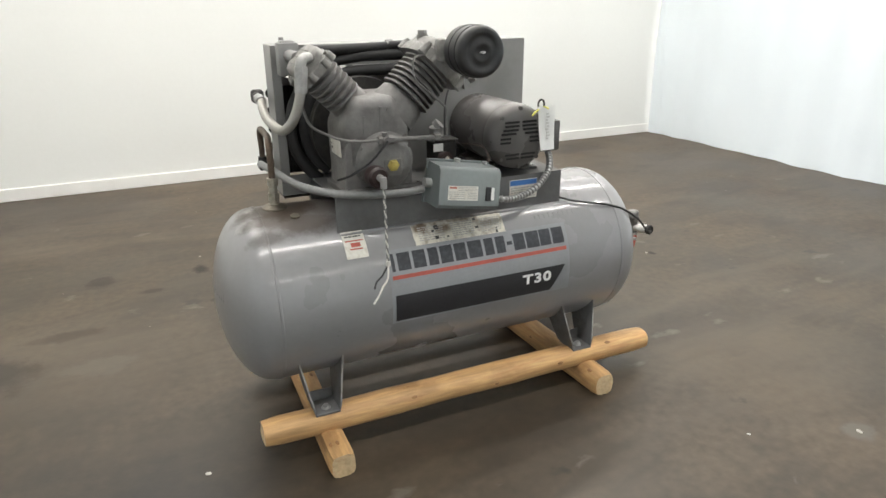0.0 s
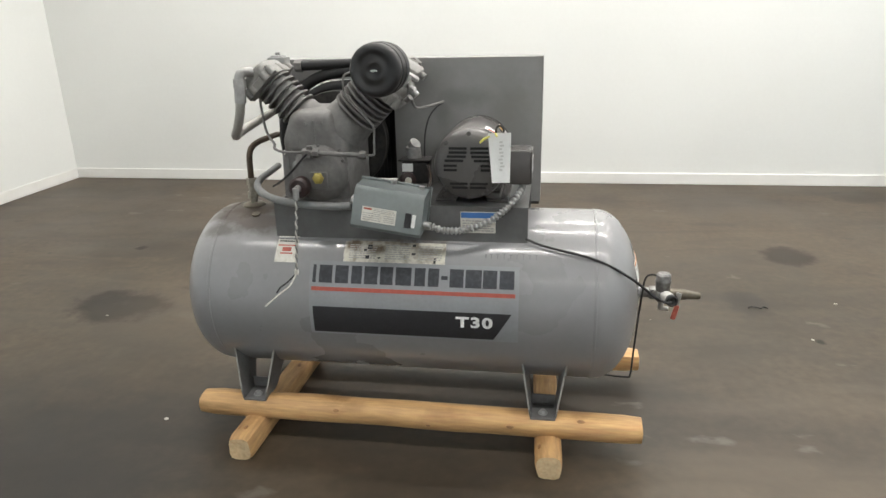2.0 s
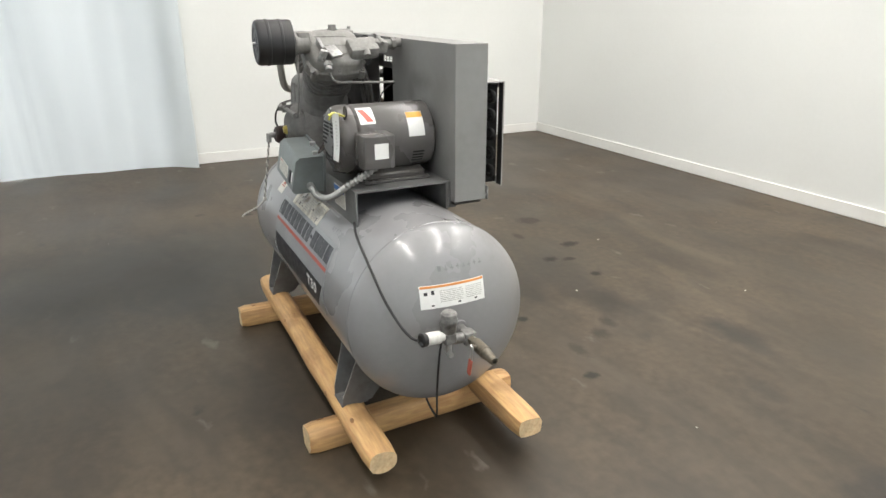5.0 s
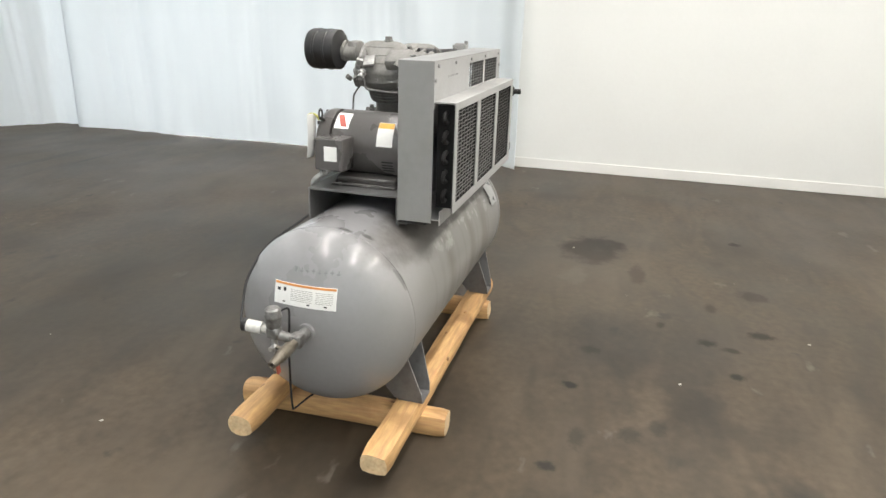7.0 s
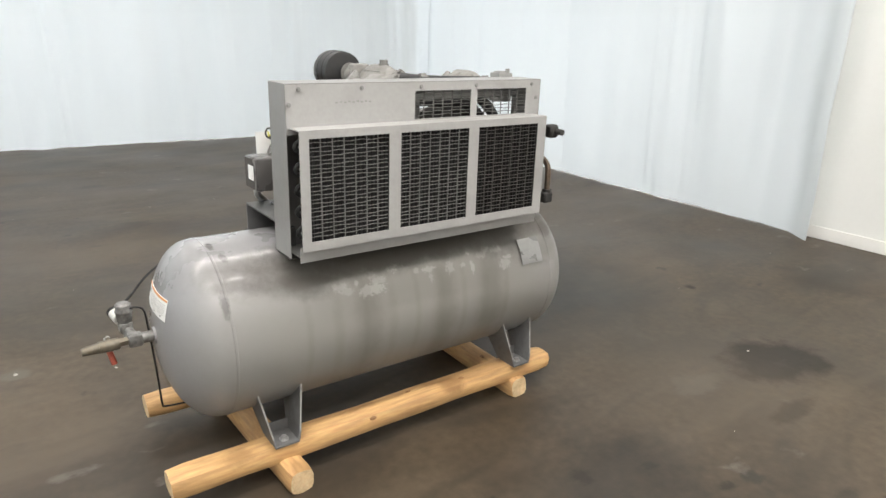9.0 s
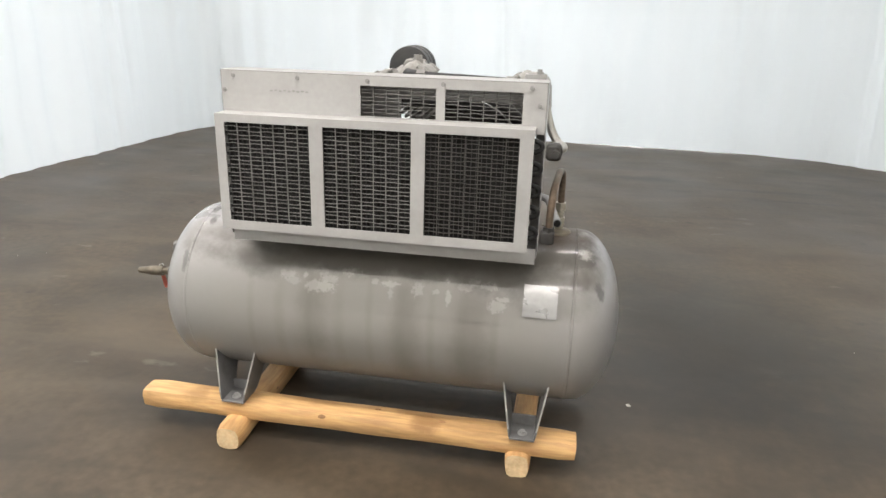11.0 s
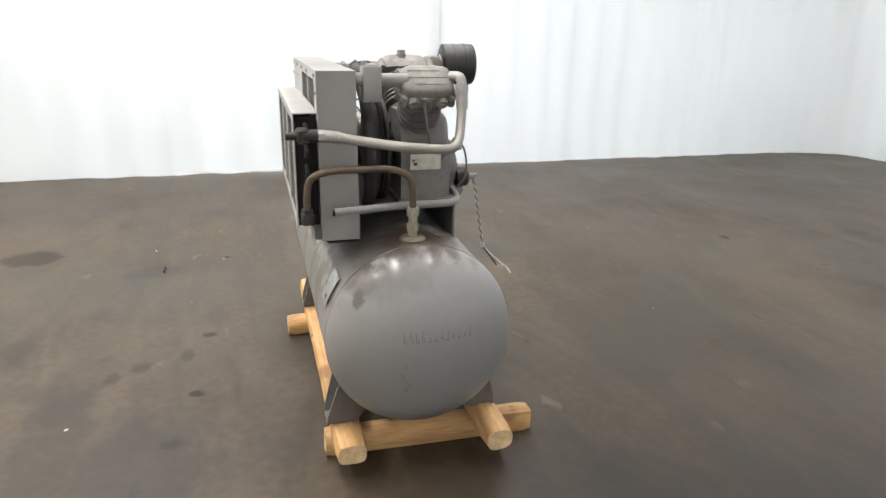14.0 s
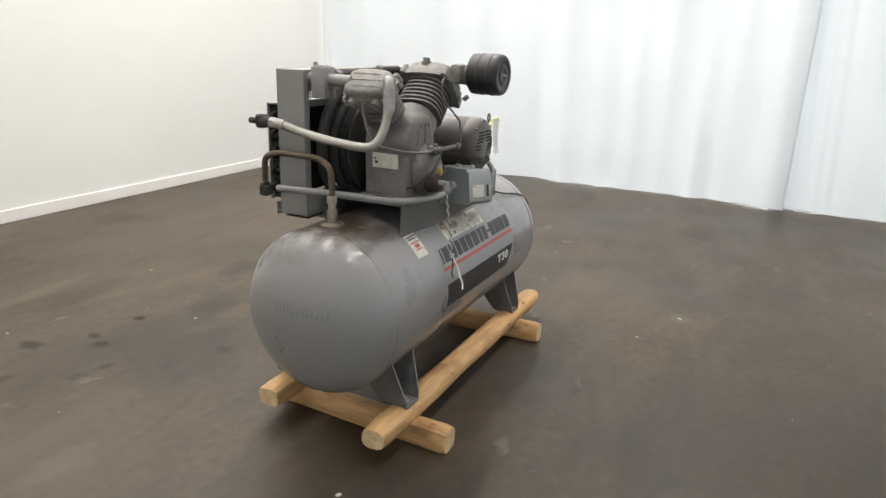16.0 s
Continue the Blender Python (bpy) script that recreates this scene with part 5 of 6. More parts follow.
tube(bm, [(-0.075, -0.236, 1.086), (-0.056, -0.236, 1.087), (-0.049, -0.235, 1.094), (-0.048, -0.230, 1.135), (-0.048, -0.227, 1.178), (-0.056, -0.224, 1.192), (-0.088, -0.214, 1.222), (-0.128, -0.202, 1.258), (-0.150, -0.196, 1.285), (-0.154, -0.194, 1.315), (-0.150, -0.193, 1.342), (-0.135, -0.190, 1.353), (-0.105, -0.182, 1.356)], 0.0040, 8, 5)
part("control_tube", bm, M_CAST, pump)
bm = bmesh.new()
tube(bm, [(0.052, -0.150, 1.318), (0.062, -0.136, 1.284), (0.068, -0.126, 1.246), (0.080, -0.106, 1.228), (0.112, -0.02, 1.226), (0.137, 0.10, 1.224)], 0.0048, 8)
rod(bm, (0.06, -0.19, 1.262), (0.075, -0.20, 1.275), 0.010, seg=10)
part("control_tube", bm, M_CAST, pump)
bm = bmesh.new()
tube(bm, [(0.137, 0.10, 1.222), (0.112, 0.085, 1.205), (0.088, 0.062, 1.17), (0.074, 0.048, 1.11), (0.072, 0.035, 1.03)], 0.0030, 6)
part("black_control_line", bm, M_RUBBER, pump)
bm = bmesh.new()
tube(bm, [(-0.276, -0.262, 1.094), (-0.30, -0.268, 1.070), (-0.345, -0.262, 1.025), (-0.40, -0.235, 0.985), (-0.435, -0.20, 0.965)], 0.004, 6)
part("black_control_line", bm, M_RUBBER, pump)

# pressure switch and gauge between pump and motor
bm = bmesh.new()
box(bm, (0.046, 0.018, 0.980), (0.10, 0.07, 0.085), 0.006)
box(bm, (0.042, 0.018, 1.024), (0.12, 0.075, 0.006), 0.002)
sw = part("pressure_switch", bm, M_DARK, comp, "black pressure switch box")
bm = bmesh.new()
box(bm, (0.017, -0.0182, 0.999), (0.040, 0.002, 0.030))
part("switch_label", bm, M_WHITE, sw, smooth=0)
bm = bmesh.new()
rod(bm, (0.034, 0.035, 1.025), (0.030, 0.030, 1.070), 0.027, seg=20)
rod(bm, (0.030, 0.030, 1.070), (0.042, 0.022, 1.084), 0.022, seg=14)
part("switch_head", bm, M_ALU, sw)
bm = bmesh.new()
lathe(bm, [(0, 0.030), (0.022, 0.030), (0.024, 0.026)], (0.022, -0.050, 0.960), (0.35, -1, 0.1), 28)
gauge = part("pressure_gauge", bm, M_DARKRED, comp, "small dark red round pressure gauge")
bm = bmesh.new()
lathe(bm, [(0.0235, 0.025), (0.0245, 0.0)], (0.022, -0.050, 0.960), (0.35, -1, 0.1), 28)
part("dial", bm, M_GLASS, gauge, "pale dial")
for k in range(3):
    bm = bmesh.new()
    tube(bm, [(0.09 + 0.008 * k, -0.02, 1.01), (0.12 + 0.006 * k, -0.16, 1.03 - 0.008 * k), (0.130 + 0.006 * k, -0.20, 1.00 - 0.006 * k), (0.125 + 0.005 * k, -0.215, 0.975)], 0.0015, 6)
    part("wire", bm, (M_DARKRED, M_COPPER, M_RUBBER)[k], comp)

# ---- the electric motor ----
motor = new("electric_motor")
motor.parent = comp
MXC, MZ, MR = 0.267, 1.047, 0.122
bm = bmesh.new()
lathe(bm, [(0, 0.085), (0.012, 0.112), (0.03, MR), (0.30, MR), (0.315, 0.10), (0.315, 0.05)], (MXC, -0.150, MZ), (0, 1, 0), 64)
part("body", bm, M_MOTOR, motor)
bm = bmesh.new()
lathe(bm, [(0, 0.1225), (0.030, 0.1225), (0.052, 0.115), (0.062, 0.100), (0.066, 0.080), (0.066, 0.0)], (MXC, -0.140, MZ), (0, -1, 0), 64)
bell = part("end_bell", bm, M_MOTOR, motor)
slots = [(0.006, 0.061, 0.060), (0.006, 0.061, 0.046), (0.009, 0.065, 0.032), (0.018, 0.064, 0.018), (0.040, 0.045, 0.001), (0.040, 0.045, -0.014), (0.004, 0.061, -0.060), (0.004, 0.054, -0.074)]
for x0, w, z in slots:
    pieces("vent_slot", lambda: block((w, 0.0028, 0.0082), 0.0008), [pose(MXC + s * (x0 + w / 2), -0.2062, MZ + z) for s in (-1, 1)], M_HOLE, bell, "dark cooling slot")
pieces("bell_bolt", lambda: nut(0.008, 0.024), [nut_at((MXC + 0.108 * math.cos(radians(a)), -0.178, MZ + 0.108 * math.sin(radians(a))), (0, -1, 0)) for a in (45, 135, 225, 315, 90, 270)], M_MOTOR, bell)
for sx in (-1, 1):
    bm = bmesh.new()
    box(bm, (MXC + sx * 0.075, 0.0, 0.922), (0.055, 0.24, 0.030), 0.006, pose(0, 0, 0, 0, sx * 12, 0))
    box(bm, (MXC + sx * 0.092, 0.0, 0.908), (0.075, 0.255, 0.012), 0.003)
    part("foot", bm, M_MOTOR, motor)
pieces("side_slot", lambda: block((0.006, 0.045, 0.006), 0.001), [pose(MXC + (MR - 0.0015) * math.cos(a), 0.09, MZ + (MR - 0.0015) * math.sin(a), 0, -math.degrees(a), 0) for a in [-0.38 - 0.11 * k for k in range(4)]], M_HOLE, motor, "dark cooling slot")
bm = bmesh.new()
box(bm, (0.428, -0.098, 1.032), (0.088, 0.116, 0.118), 0.006, seg=2)
box(bm, (0.474, -0.098, 1.032), (0.006, 0.110, 0.112), 0.002)
box(bm, (0.386, -0.098, 1.030), (0.03, 0.08, 0.09), 0.006)
jb = part("junction_box", bm, M_MOTOR, motor, "dark grey junction box")
bm = bmesh.new()
box(bm, (0.4778, -0.091, 1.036), (0.0015, 0.050, 0.053))
part("junction_label", bm, M_WHITE, jb, "plain white label", smooth=0)


def on_motor(y, a, d):
    return Vector((MXC + (MR + d) * math.cos(radians(a)), y, MZ + (MR + d) * math.sin(radians(a))))


def motor_patch(name, mat, y0, y1, a0, a1, d, parent, label="", slant=0.0):
    bm = bmesh.new()
    n = 8
    g = [[bm.verts.new(on_motor(y + slant * i / n, a0 + (a1 - a0) * i / n, dd)) for y in (y0, y1) for dd in (d, d - 0.001)] for i in range(n + 1)]
    for p, q in zip(g, g[1:]):
        bm.faces.new((p[0], p[2], q[2], q[0])), bm.faces.new((p[0], q[0], q[1], p[1])), bm.faces.new((p[2], p[3], q[3], q[2]))
    return part(name, bm, mat, parent, label, smooth=60)


ml = motor_patch("motor_sticker", M_WHITE, 0.050, 0.112, 50, 6, 0.0010, motor, "white sticker with an amber band")
motor_patch("amber_strip", M_AMBER, 0.051, 0.111, 49, 38, 0.0018, ml)
ml = motor_patch("motor_plate", M_WHITE, -0.125, -0.068, 68, 32, 0.0010, motor, "white sticker with a slanted red bar")
motor_patch("red_bar", M_RED, -0.123, -0.100, 62, 36, 0.0018, ml, "", 0.025)
bm = bmesh.new()
ring = [(0.369 + 0.013 * math.cos(t), -0.178, 1.160 + 0.018 * math.sin(t)) for t in [2 * math.pi * k / 20 for k in range(21)]]
tube(bm, ring, 0.0035, 8, 1, smooth=False)
rod(bm, (0.340, -0.172, 1.128), (0.369, -0.178, 1.145), 0.006, seg=10)
part("lifting_eye", bm, M_DARK, motor)
bm = bmesh.new()
tube(bm, [(0.370, -0.182, 1.146), (0.350, -0.205, 1.150), (0.325, -0.216, 1.143), (0.306, -0.218, 1.128)], 0.0035, 6)
tube(bm, [(0.370, -0.182, 1.146), (0.358, -0.215, 1.158), (0.364, -0.236, 1.152)], 0.003, 6)
string = tagged(part("tag_string", bm, M_LIME), "yellow string tied to the lifting eye", "string")
string.matrix_world = comp.matrix_world.copy()

tagt = new("paper_tag")
tagt.location = (CX + 0.367, CY - 0.220, 1.160)
tagt.rotation_euler = (radians(-4), radians(-2), radians(1))
bm = bmesh.new()
g = []
for j in range(9):
    z = -0.165 * j / 8
    bow = 0.006 * math.sin(j / 8 * 2.5)
    g.append([bm.verts.new((x, bow + 0.002 * math.sin(i * 1.2), z)) for i, x in enumerate([(-0.038 + 0.076 * k / 4) * (1 - 0.22 * j / 8) for k in range(5)])])
for p, q in zip(g, g[1:]):
    for i in range(4):
        bm.faces.new((p[i], p[i + 1], q[i + 1], q[i]))
ext = bmesh.ops.extrude_face_region(bm, geom=bm.faces[:])
bmesh.ops.translate(bm, verts=[v for v in ext["geom"] if isinstance(v, bmesh.types.BMVert)], vec=(0, 0.0008, 0))
part("card", bm, M_WHITE, tagt)
bm = bmesh.new()
for k in range(9):
    z = -0.03 - 0.0115 * k
    bow = 0.006 * math.sin(-z / 0.165 * 2.5)
    box(bm, (0.004 + 0.003 * math.sin(k * 2.1), bow - 0.0009, z), (0.010 + 0.004 * (k % 2), 0.0012, 0.006))
tagged(part("handwriting", bm, material("faint pencil", (0.55, 0.54, 0.52), 0.5, vary=0.1), tagt, smooth=0), kind="stuff")
tagged(tagt, "white paper tag hanging from the motor by yellow string", "tag")

# ---- starter box on the front of the base ----
sb = new("starter_box")
sb.parent = comp
sb.matrix_local = pose(0.003, -0.252, 0.898, 0, 8.5, 0) @ Matrix.Diagonal((0.96, 1, 1, 1))
bm = bmesh.new()
slab(bm, [(-0.060, 0.0), (-0.060, 0.118), (-0.046, 0.130), (0.070, 0.112), (0.084, 0.096), (0.084, 0.0)], lambda a, b, d: Vector((d, 0.06 - b, a)), -0.124, 0.124)
bevel_all(bm, 0.005, 2)
part("enclosure", bm, M_BOX, sb)
bm = bmesh.new()
box(bm, (0.0, 0.058, 0.012), (0.262, 0.010, 0.160), 0.003)
part("back_plate", bm, M_BOX, sb)
lab = bmesh.new()
slant = math.degrees(math.atan2(0.018, 0.116))
tilt = pose(0, 0, 0, -slant, 0, 0)
box(lab, (-0.028, -0.0632, -0.003), (0.122, 0.0016, 0.050), 0, tilt)
lab = part("box_label", lab, M_PAPER, sb, "white label with grey and red print", smooth=0)


def box_face(a, b):
    return Vector((a, -0.0643 + (b + 0.003) * math.tan(radians(slant)), b))


print_bars(lab, M_RED, [(-0.084, -0.055, 0.012, 0.018)], box_face)
print_bars(lab, M_GREYINK, text_rows(-0.048, 0.028, 0.004, 0.020, 3, 41), box_face)
print_bars(lab, M_GREYINK, text_rows(-0.084, -0.02, -0.024, 0.004, 4, 42) + text_rows(-0.010, 0.028, -0.024, 0.002, 4, 43), box_face)
bm = bmesh.new()
box(bm, (0.076, -0.0632, -0.003), (0.022, 0.010, 0.050), 0.002, tilt)
part("rocker_switch", bm, M_INK, sb, "black rocker switch")
bm = bmesh.new()
box(bm, (0.096, -0.0622, -0.003), (0.014, 0.003, 0.046), 0.001, tilt)
part("switch_tab", bm, M_WHITE, sb)
for p, q, r in (((-0.124, 0.015, 0.012), (-0.150, 0.015, 0.014), 0.017), ((0.124, 0.0, -0.030), (0.150, 0.0, -0.030), 0.014), ((0.096, 0.03, 0.084), (0.096, 0.03, 0.096), 0.010), ((-0.01, 0.05, 0.084), (-0.01, 0.05, 0.098), 0.012)):
    bm = bmesh.new()
    rod(bm, p, q, r, seg=16)
    part("conduit_fitting", bm, M_STEEL, sb)

bm = bmesh.new()
tube(bm, [(0.144, -0.250, 0.845), (0.185, -0.250, 0.833), (0.238, -0.244, 0.832), (0.292, -0.236, 0.842), (0.350, -0.222, 0.868), (0.405, -0.195, 0.910), (0.437, -0.150, 0.945), (0.447, -0.110, 0.972), (0.440, -0.098, 0.992)], 0.0088, 14, 8, 0.0044, 0.0118)
part("flexible_conduit", bm, M_FLEX, comp, "ribbed metal flexible conduit", smooth=30)

# ---- hoses and pipes ----
bm = bmesh.new()
tube(bm, [(-0.141, -0.237, 0.910), (-0.20, -0.238, 0.906), (-0.30, -0.232, 0.908), (-0.40, -0.208, 0.913), (-0.475, -0.172, 0.922), (-0.530, -0.118, 0.932), (-0.562, -0.050, 0.940), (-0.578, 0.04, 0.943), (-0.590, 0.14, 0.942), (-0.607, 0.264, 0.940)], 0.0135, 14)
hose = part("grey_conduit", bm, M_CONDUIT, comp, "grey flexible conduit bent round the pump")
bm = bmesh.new()
rod(bm, (-0.607, 0.262, 0.940), (-0.606, 0.2705, 0.940), 0.011, seg=12)
part("open_end", bm, M_HOLE, hose)
bm = bmesh.new()
tube(bm, [(-0.531, -0.181, 1.262), (-0.538, -0.177, 1.228), (-0.550, -0.171, 1.190), (-0.564, -0.163, 1.160), (-0.579, -0.148, 1.140), (-0.592, -0.118, 1.131), (-0.602, -0.05, 1.136), (-0.604, 0.06, 1.148), (-0.594, 0.17, 1.165), (-0.582, 0.25, 1.180)], 0.0160, 16)
part("discharge_hose", bm, M_BRAID, comp, "braided metal discharge hose")
bm = bmesh.new()
tube(bm, [(-0.490, -0.150, 1.358), (-0.512, -0.170, 1.358), (-0.524, -0.178, 1.345), (-0.527, -0.180, 1.310)], 0.0170, 14)
rod(bm, (-0.527, -0.180, 1.306), (-0.531, -0.181, 1.255), 0.0200, seg=14)
hexnut(bm, (-0.525, -0.179, 1.335), (-0.06, -0.03, -1), 0.0225, 0.030)
part("hose_elbow", bm, M_ALU, comp, "pale metal elbow")
bm = bmesh.new()
rod(bm, (-0.584, 0.238, 1.178), (-0.584, 0.285, 1.183), 0.0195, seg=14)
hexnut(bm, (-0.584, 0.283, 1.183), (0, 1, 0), 0.020, 0.022)
part("hose_end", bm, M_ALU, comp)
bm = bmesh.new()
rod(bm, (-0.584, 0.305, 1.184), (-0.584, 0.350, 1.184), 0.020, seg=12)
box(bm, (-0.578, 0.352, 1.184), (0.045, 0.042, 0.050), 0.008)
rod(bm, (-0.584, 0.372, 1.184), (-0.584, 0.405, 1.184), 0.012, seg=10)
part("cooler_elbow", bm, M_DARK, comp)
bm = bmesh.new()
tube(bm, [(-0.614, 0.007, 0.915), (-0.614, 0.007, 0.980), (-0.613, 0.013, 1.035), (-0.610, 0.040, 1.062), (-0.602, 0.090, 1.074), (-0.598, 0.170, 1.075), (-0.594, 0.250, 1.074), (-0.590, 0.305, 1.064), (-0.586, 0.338, 1.040), (-0.583, 0.347, 0.990), (-0.582, 0.348, 0.930)], 0.0116, 14)
part("copper_pipe", bm, M_COPPER, comp, "tarnished copper discharge pipe")
bm = bmesh.new()
box(bm, (-0.578, 0.348, 0.918), (0.045, 0.040, 0.042), 0.006)
rod(bm, (-0.582, 0.348, 0.93), (-0.582, 0.348, 0.95), 0.019, seg=6)
part("cooler_fitting", bm, M_DARK, comp)
bm = bmesh.new()
hexnut(bm, (-0.614, 0.007, 0.918), (0, 0, 1), 0.0205, 0.028)
rod(bm, (-0.614, 0.007, 0.890), (-0.614, 0.007, 0.920), 0.0145, seg=14)
hexnut(bm, (-0.614, 0.007, 0.864), (0, 0, 1), 0.0205, 0.028)
rod(bm, (-0.614, 0.007, 0.845), (-0.614, 0.007, 0.866), 0.0155, seg=14)
part("pipe_fitting", bm, M_NICKEL, comp, "dull brass compression fitting")
bm = bmesh.new()
lathe(bm, [(0, 0.046), (0.016, 0.044), (0.022, 0.036), (0.026, 0.026), (0.026, 0)], (-0.614, 0.007, 0.824), (0, 0, 1), 28)
part("tank_flange", bm, M_BRASS, comp, "oil-stained round boss on the tank")
bm = bmesh.new()
hexnut(bm, (-0.565, -0.088, 0.818), (0, -0.25, 0.97), 0.017, 0.012)
part("tank_plug", bm, M_BRASS, comp)

# ---- drain line, regulator and outlet at the valve end ----
bm = bmesh.new()
tube(bm, [(0.462, -0.196, 0.792), (0.52, -0.212, 0.775), (0.60, -0.226, 0.760), (0.68, -0.236, 0.744), (0.76, -0.240, 0.712), (0.84, -0.236, 0.660), (0.905, -0.215, 0.602), (0.945, -0.197, 0.576), (0.966, -0.184, 0.572)], 0.0045, 8)
part("black_cable", bm, M_RUBBER, comp, "thin black tube laid over the tank")
bm = bmesh.new()
tube(bm, [(0.945, -0.062, 0.618), (0.915, -0.052, 0.622), (0.894, -0.052, 0.606), (0.886, -0.058, 0.55), (0.876, -0.070, 0.44), (0.868, -0.075, 0.30), (0.864, -0.074, 0.222), (0.850, -0.073, 0.208), (0.76, -0.06, 0.206), (0.66, -0.03, 0.202)], 0.0036, 8, 5)
part("drain_line", bm, M_RUBBER, comp, "thin dark drain tube bent under the tank")
valve = new("outlet_valve")
valve.parent = comp
bm = bmesh.new()
lathe(bm, [(-0.012, 0.040), (0.004, 0.038), (0.008, 0.030), (0.016, 0.028), (0.016, 0)], (0.868, 0.0, 0.530), (1, 0, 0), 28)
part("tank_boss", bm, M_TANK, valve)
bm = bmesh.new()
rod(bm, (0.875, 0, 0.530), (0.925, 0, 0.530), 0.019, seg=16)
box(bm, (0.940, 0.0, 0.530), (0.046, 0.042, 0.044), 0.008, seg=2)
rod(bm, (0.940, -0.01, 0.530), (0.948, -0.060, 0.540), 0.017, seg=14)
part("cross_fitting", bm, M_VALVE, valve)
bm = bmesh.new()
box(bm, (0.952, -0.075, 0.552), (0.042, 0.042, 0.040), 0.006)
lathe(bm, [(0, 0.018), (0.008, 0.024), (0.036, 0.026), (0.040, 0.028), (0.046, 0.028), (0.050, 0.025), (0.066, 0.025), (0.072, 0.019), (0.072, 0)], (0.953, -0.075, 0.566), (0, 0, 1), 28)
part("unloader_valve", bm, M_VALVE, valve, "dull round unloader valve")
bm = bmesh.new()
rod(bm, (0.955, -0.090, 0.560), (0.963, -0.125, 0.566), 0.014, seg=14)
rod(bm, (0.961, -0.112, 0.564), (0.969, -0.160, 0.571), 0.0200, seg=20)
muf = part("muffler", bm, M_DULLWHITE, valve, "white silencer")
bm = bmesh.new()
lathe(bm, [(0, 0.0205), (0.014, 0.0215), (0.018, 0.016), (0.012, 0.010), (0.012, 0)], (0.969, -0.160, 0.571), (0.15, -1, 0.1), 20)
part("muffler_cap", bm, M_RUBBER, muf)
bm = bmesh.new()
rod(bm, (0.960, 0, 0.530), (0.992, 0, 0.529), 0.015, seg=6)
rod(bm, (0.990, 0, 0.529), (1.050, 0, 0.527), 0.020, seg=18)
lathe(bm, [(0, 0.020), (0.010, 0.017), (0.045, 0.014), (0.056, 0.012), (0.056, 0.007), (0.03, 0.007), (0.03, 0)], (1.046, 0, 0.527), (1, 0, -0.06), 18)
rod(bm, (1.018, -0.014, 0.535), (1.018, -0.030, 0.540), 0.007, seg=10)
part("ball_valve", bm, M_BRASS, valve, "dark brass ball valve and nozzle")
bm = bmesh.new()
box(bm, (1.020, -0.032, 0.515), (0.014, 0.004, 0.060), 0.001, pose(0, 0, 0, 0, 8, 0))
hexnut(bm, (1.018, -0.030, 0.540), (0, -1, 0), 0.008, 0.007)
handle = part("valve_handle", bm, M_STEEL, valve)
bm = bmesh.new()
box(bm, (1.012, -0.033, 0.468), (0.019, 0.008, 0.058), 0.003, pose(0, 0, 0, 0, 12, 0))
part("grip", bm, M_REDPAINT, handle, "faded red grip")
bm = bmesh.new()
rod(bm, (0.952, -0.075, 0.534), (0.952, -0.075, 0.500), 0.010, seg=12)
rod(bm, (0.945, -0.075, 0.503), (0.978, -0.078, 0.500), 0.008, seg=12)
part("bleed_cock", bm, M_STEEL, valve)

# ---- belt guard: a sheet-metal box behind pump and motor ----
GX0, GX1, GY0, GY1, GZ0, GZ1 = -0.548, 0.503, 0.176, 0.302, 0.815, 1.379
guard = new("belt_guard")
guard.parent = comp
T = 0.003


def sheet(name, mat, bars, parent, bevel=0.0012, label=""):
    bm = bmesh.new()
    for x0, x1, y0, y1, z0, z1 in bars:
        box(bm, ((x0 + x1) / 2, (y0 + y1) / 2, (z0 + z1) / 2), (x1 - x0, y1 - y0, z1 - z0), bevel)
    return part(name, bm, mat, parent, label, smooth=30)


sheet("side_panel", M_GUARD, [(GX1 - T, GX1, GY0, GY1, GZ0 + 0.012, GZ1)], guard)
sheet("side_panel", M_GUARD, [(GX0, GX0 + T, GY0, GY1, GZ0 + 0.012, GZ1)], guard)
sheet("top_panel", M_GUARD, [(GX0 + T, GX1 - T, GY0, GY1, GZ1 - T, GZ1)], guard)
bm = bmesh.new()
slab(bm, [(GY0 + 0.012, GZ0 + 0.020), (GY1 + 0.022, GZ0 + 0.020), (GY1 + 0.022, GZ0 + 0.052), (GY1 + 0.025, GZ0 + 0.052), (GY1 + 0.025, GZ0), (GY1 + 0.022, GZ0), (GY1 + 0.022, GZ0 + 0.017), (GY0 + 0.012, GZ0 + 0.017)], yz, GX0 + T, GX1 - 0.022)
part("bottom_flange", bm, M_FRAME, guard, smooth=0)
bm = bmesh.new()
box(bm, ((GX0 + GX1) / 2, GY0 + 0.055, GZ0 + 0.004), (GX1 - GX0 - 0.01, 0.105, 0.004))
part("bottom_plate", bm, M_DARK, guard, smooth=0)
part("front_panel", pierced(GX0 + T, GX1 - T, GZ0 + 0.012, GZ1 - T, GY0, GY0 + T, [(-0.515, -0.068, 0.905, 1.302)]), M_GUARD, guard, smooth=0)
holes = [(-0.475, -0.236, 1.253, 1.347), (-0.208, 0.034, 1.253, 1.347)]
part("rear_panel", pierced(GX0 + T, GX1 - T, 1.225, GZ1 - T, GY1 - T, GY1, holes), M_FRAME, guard, smooth=0)


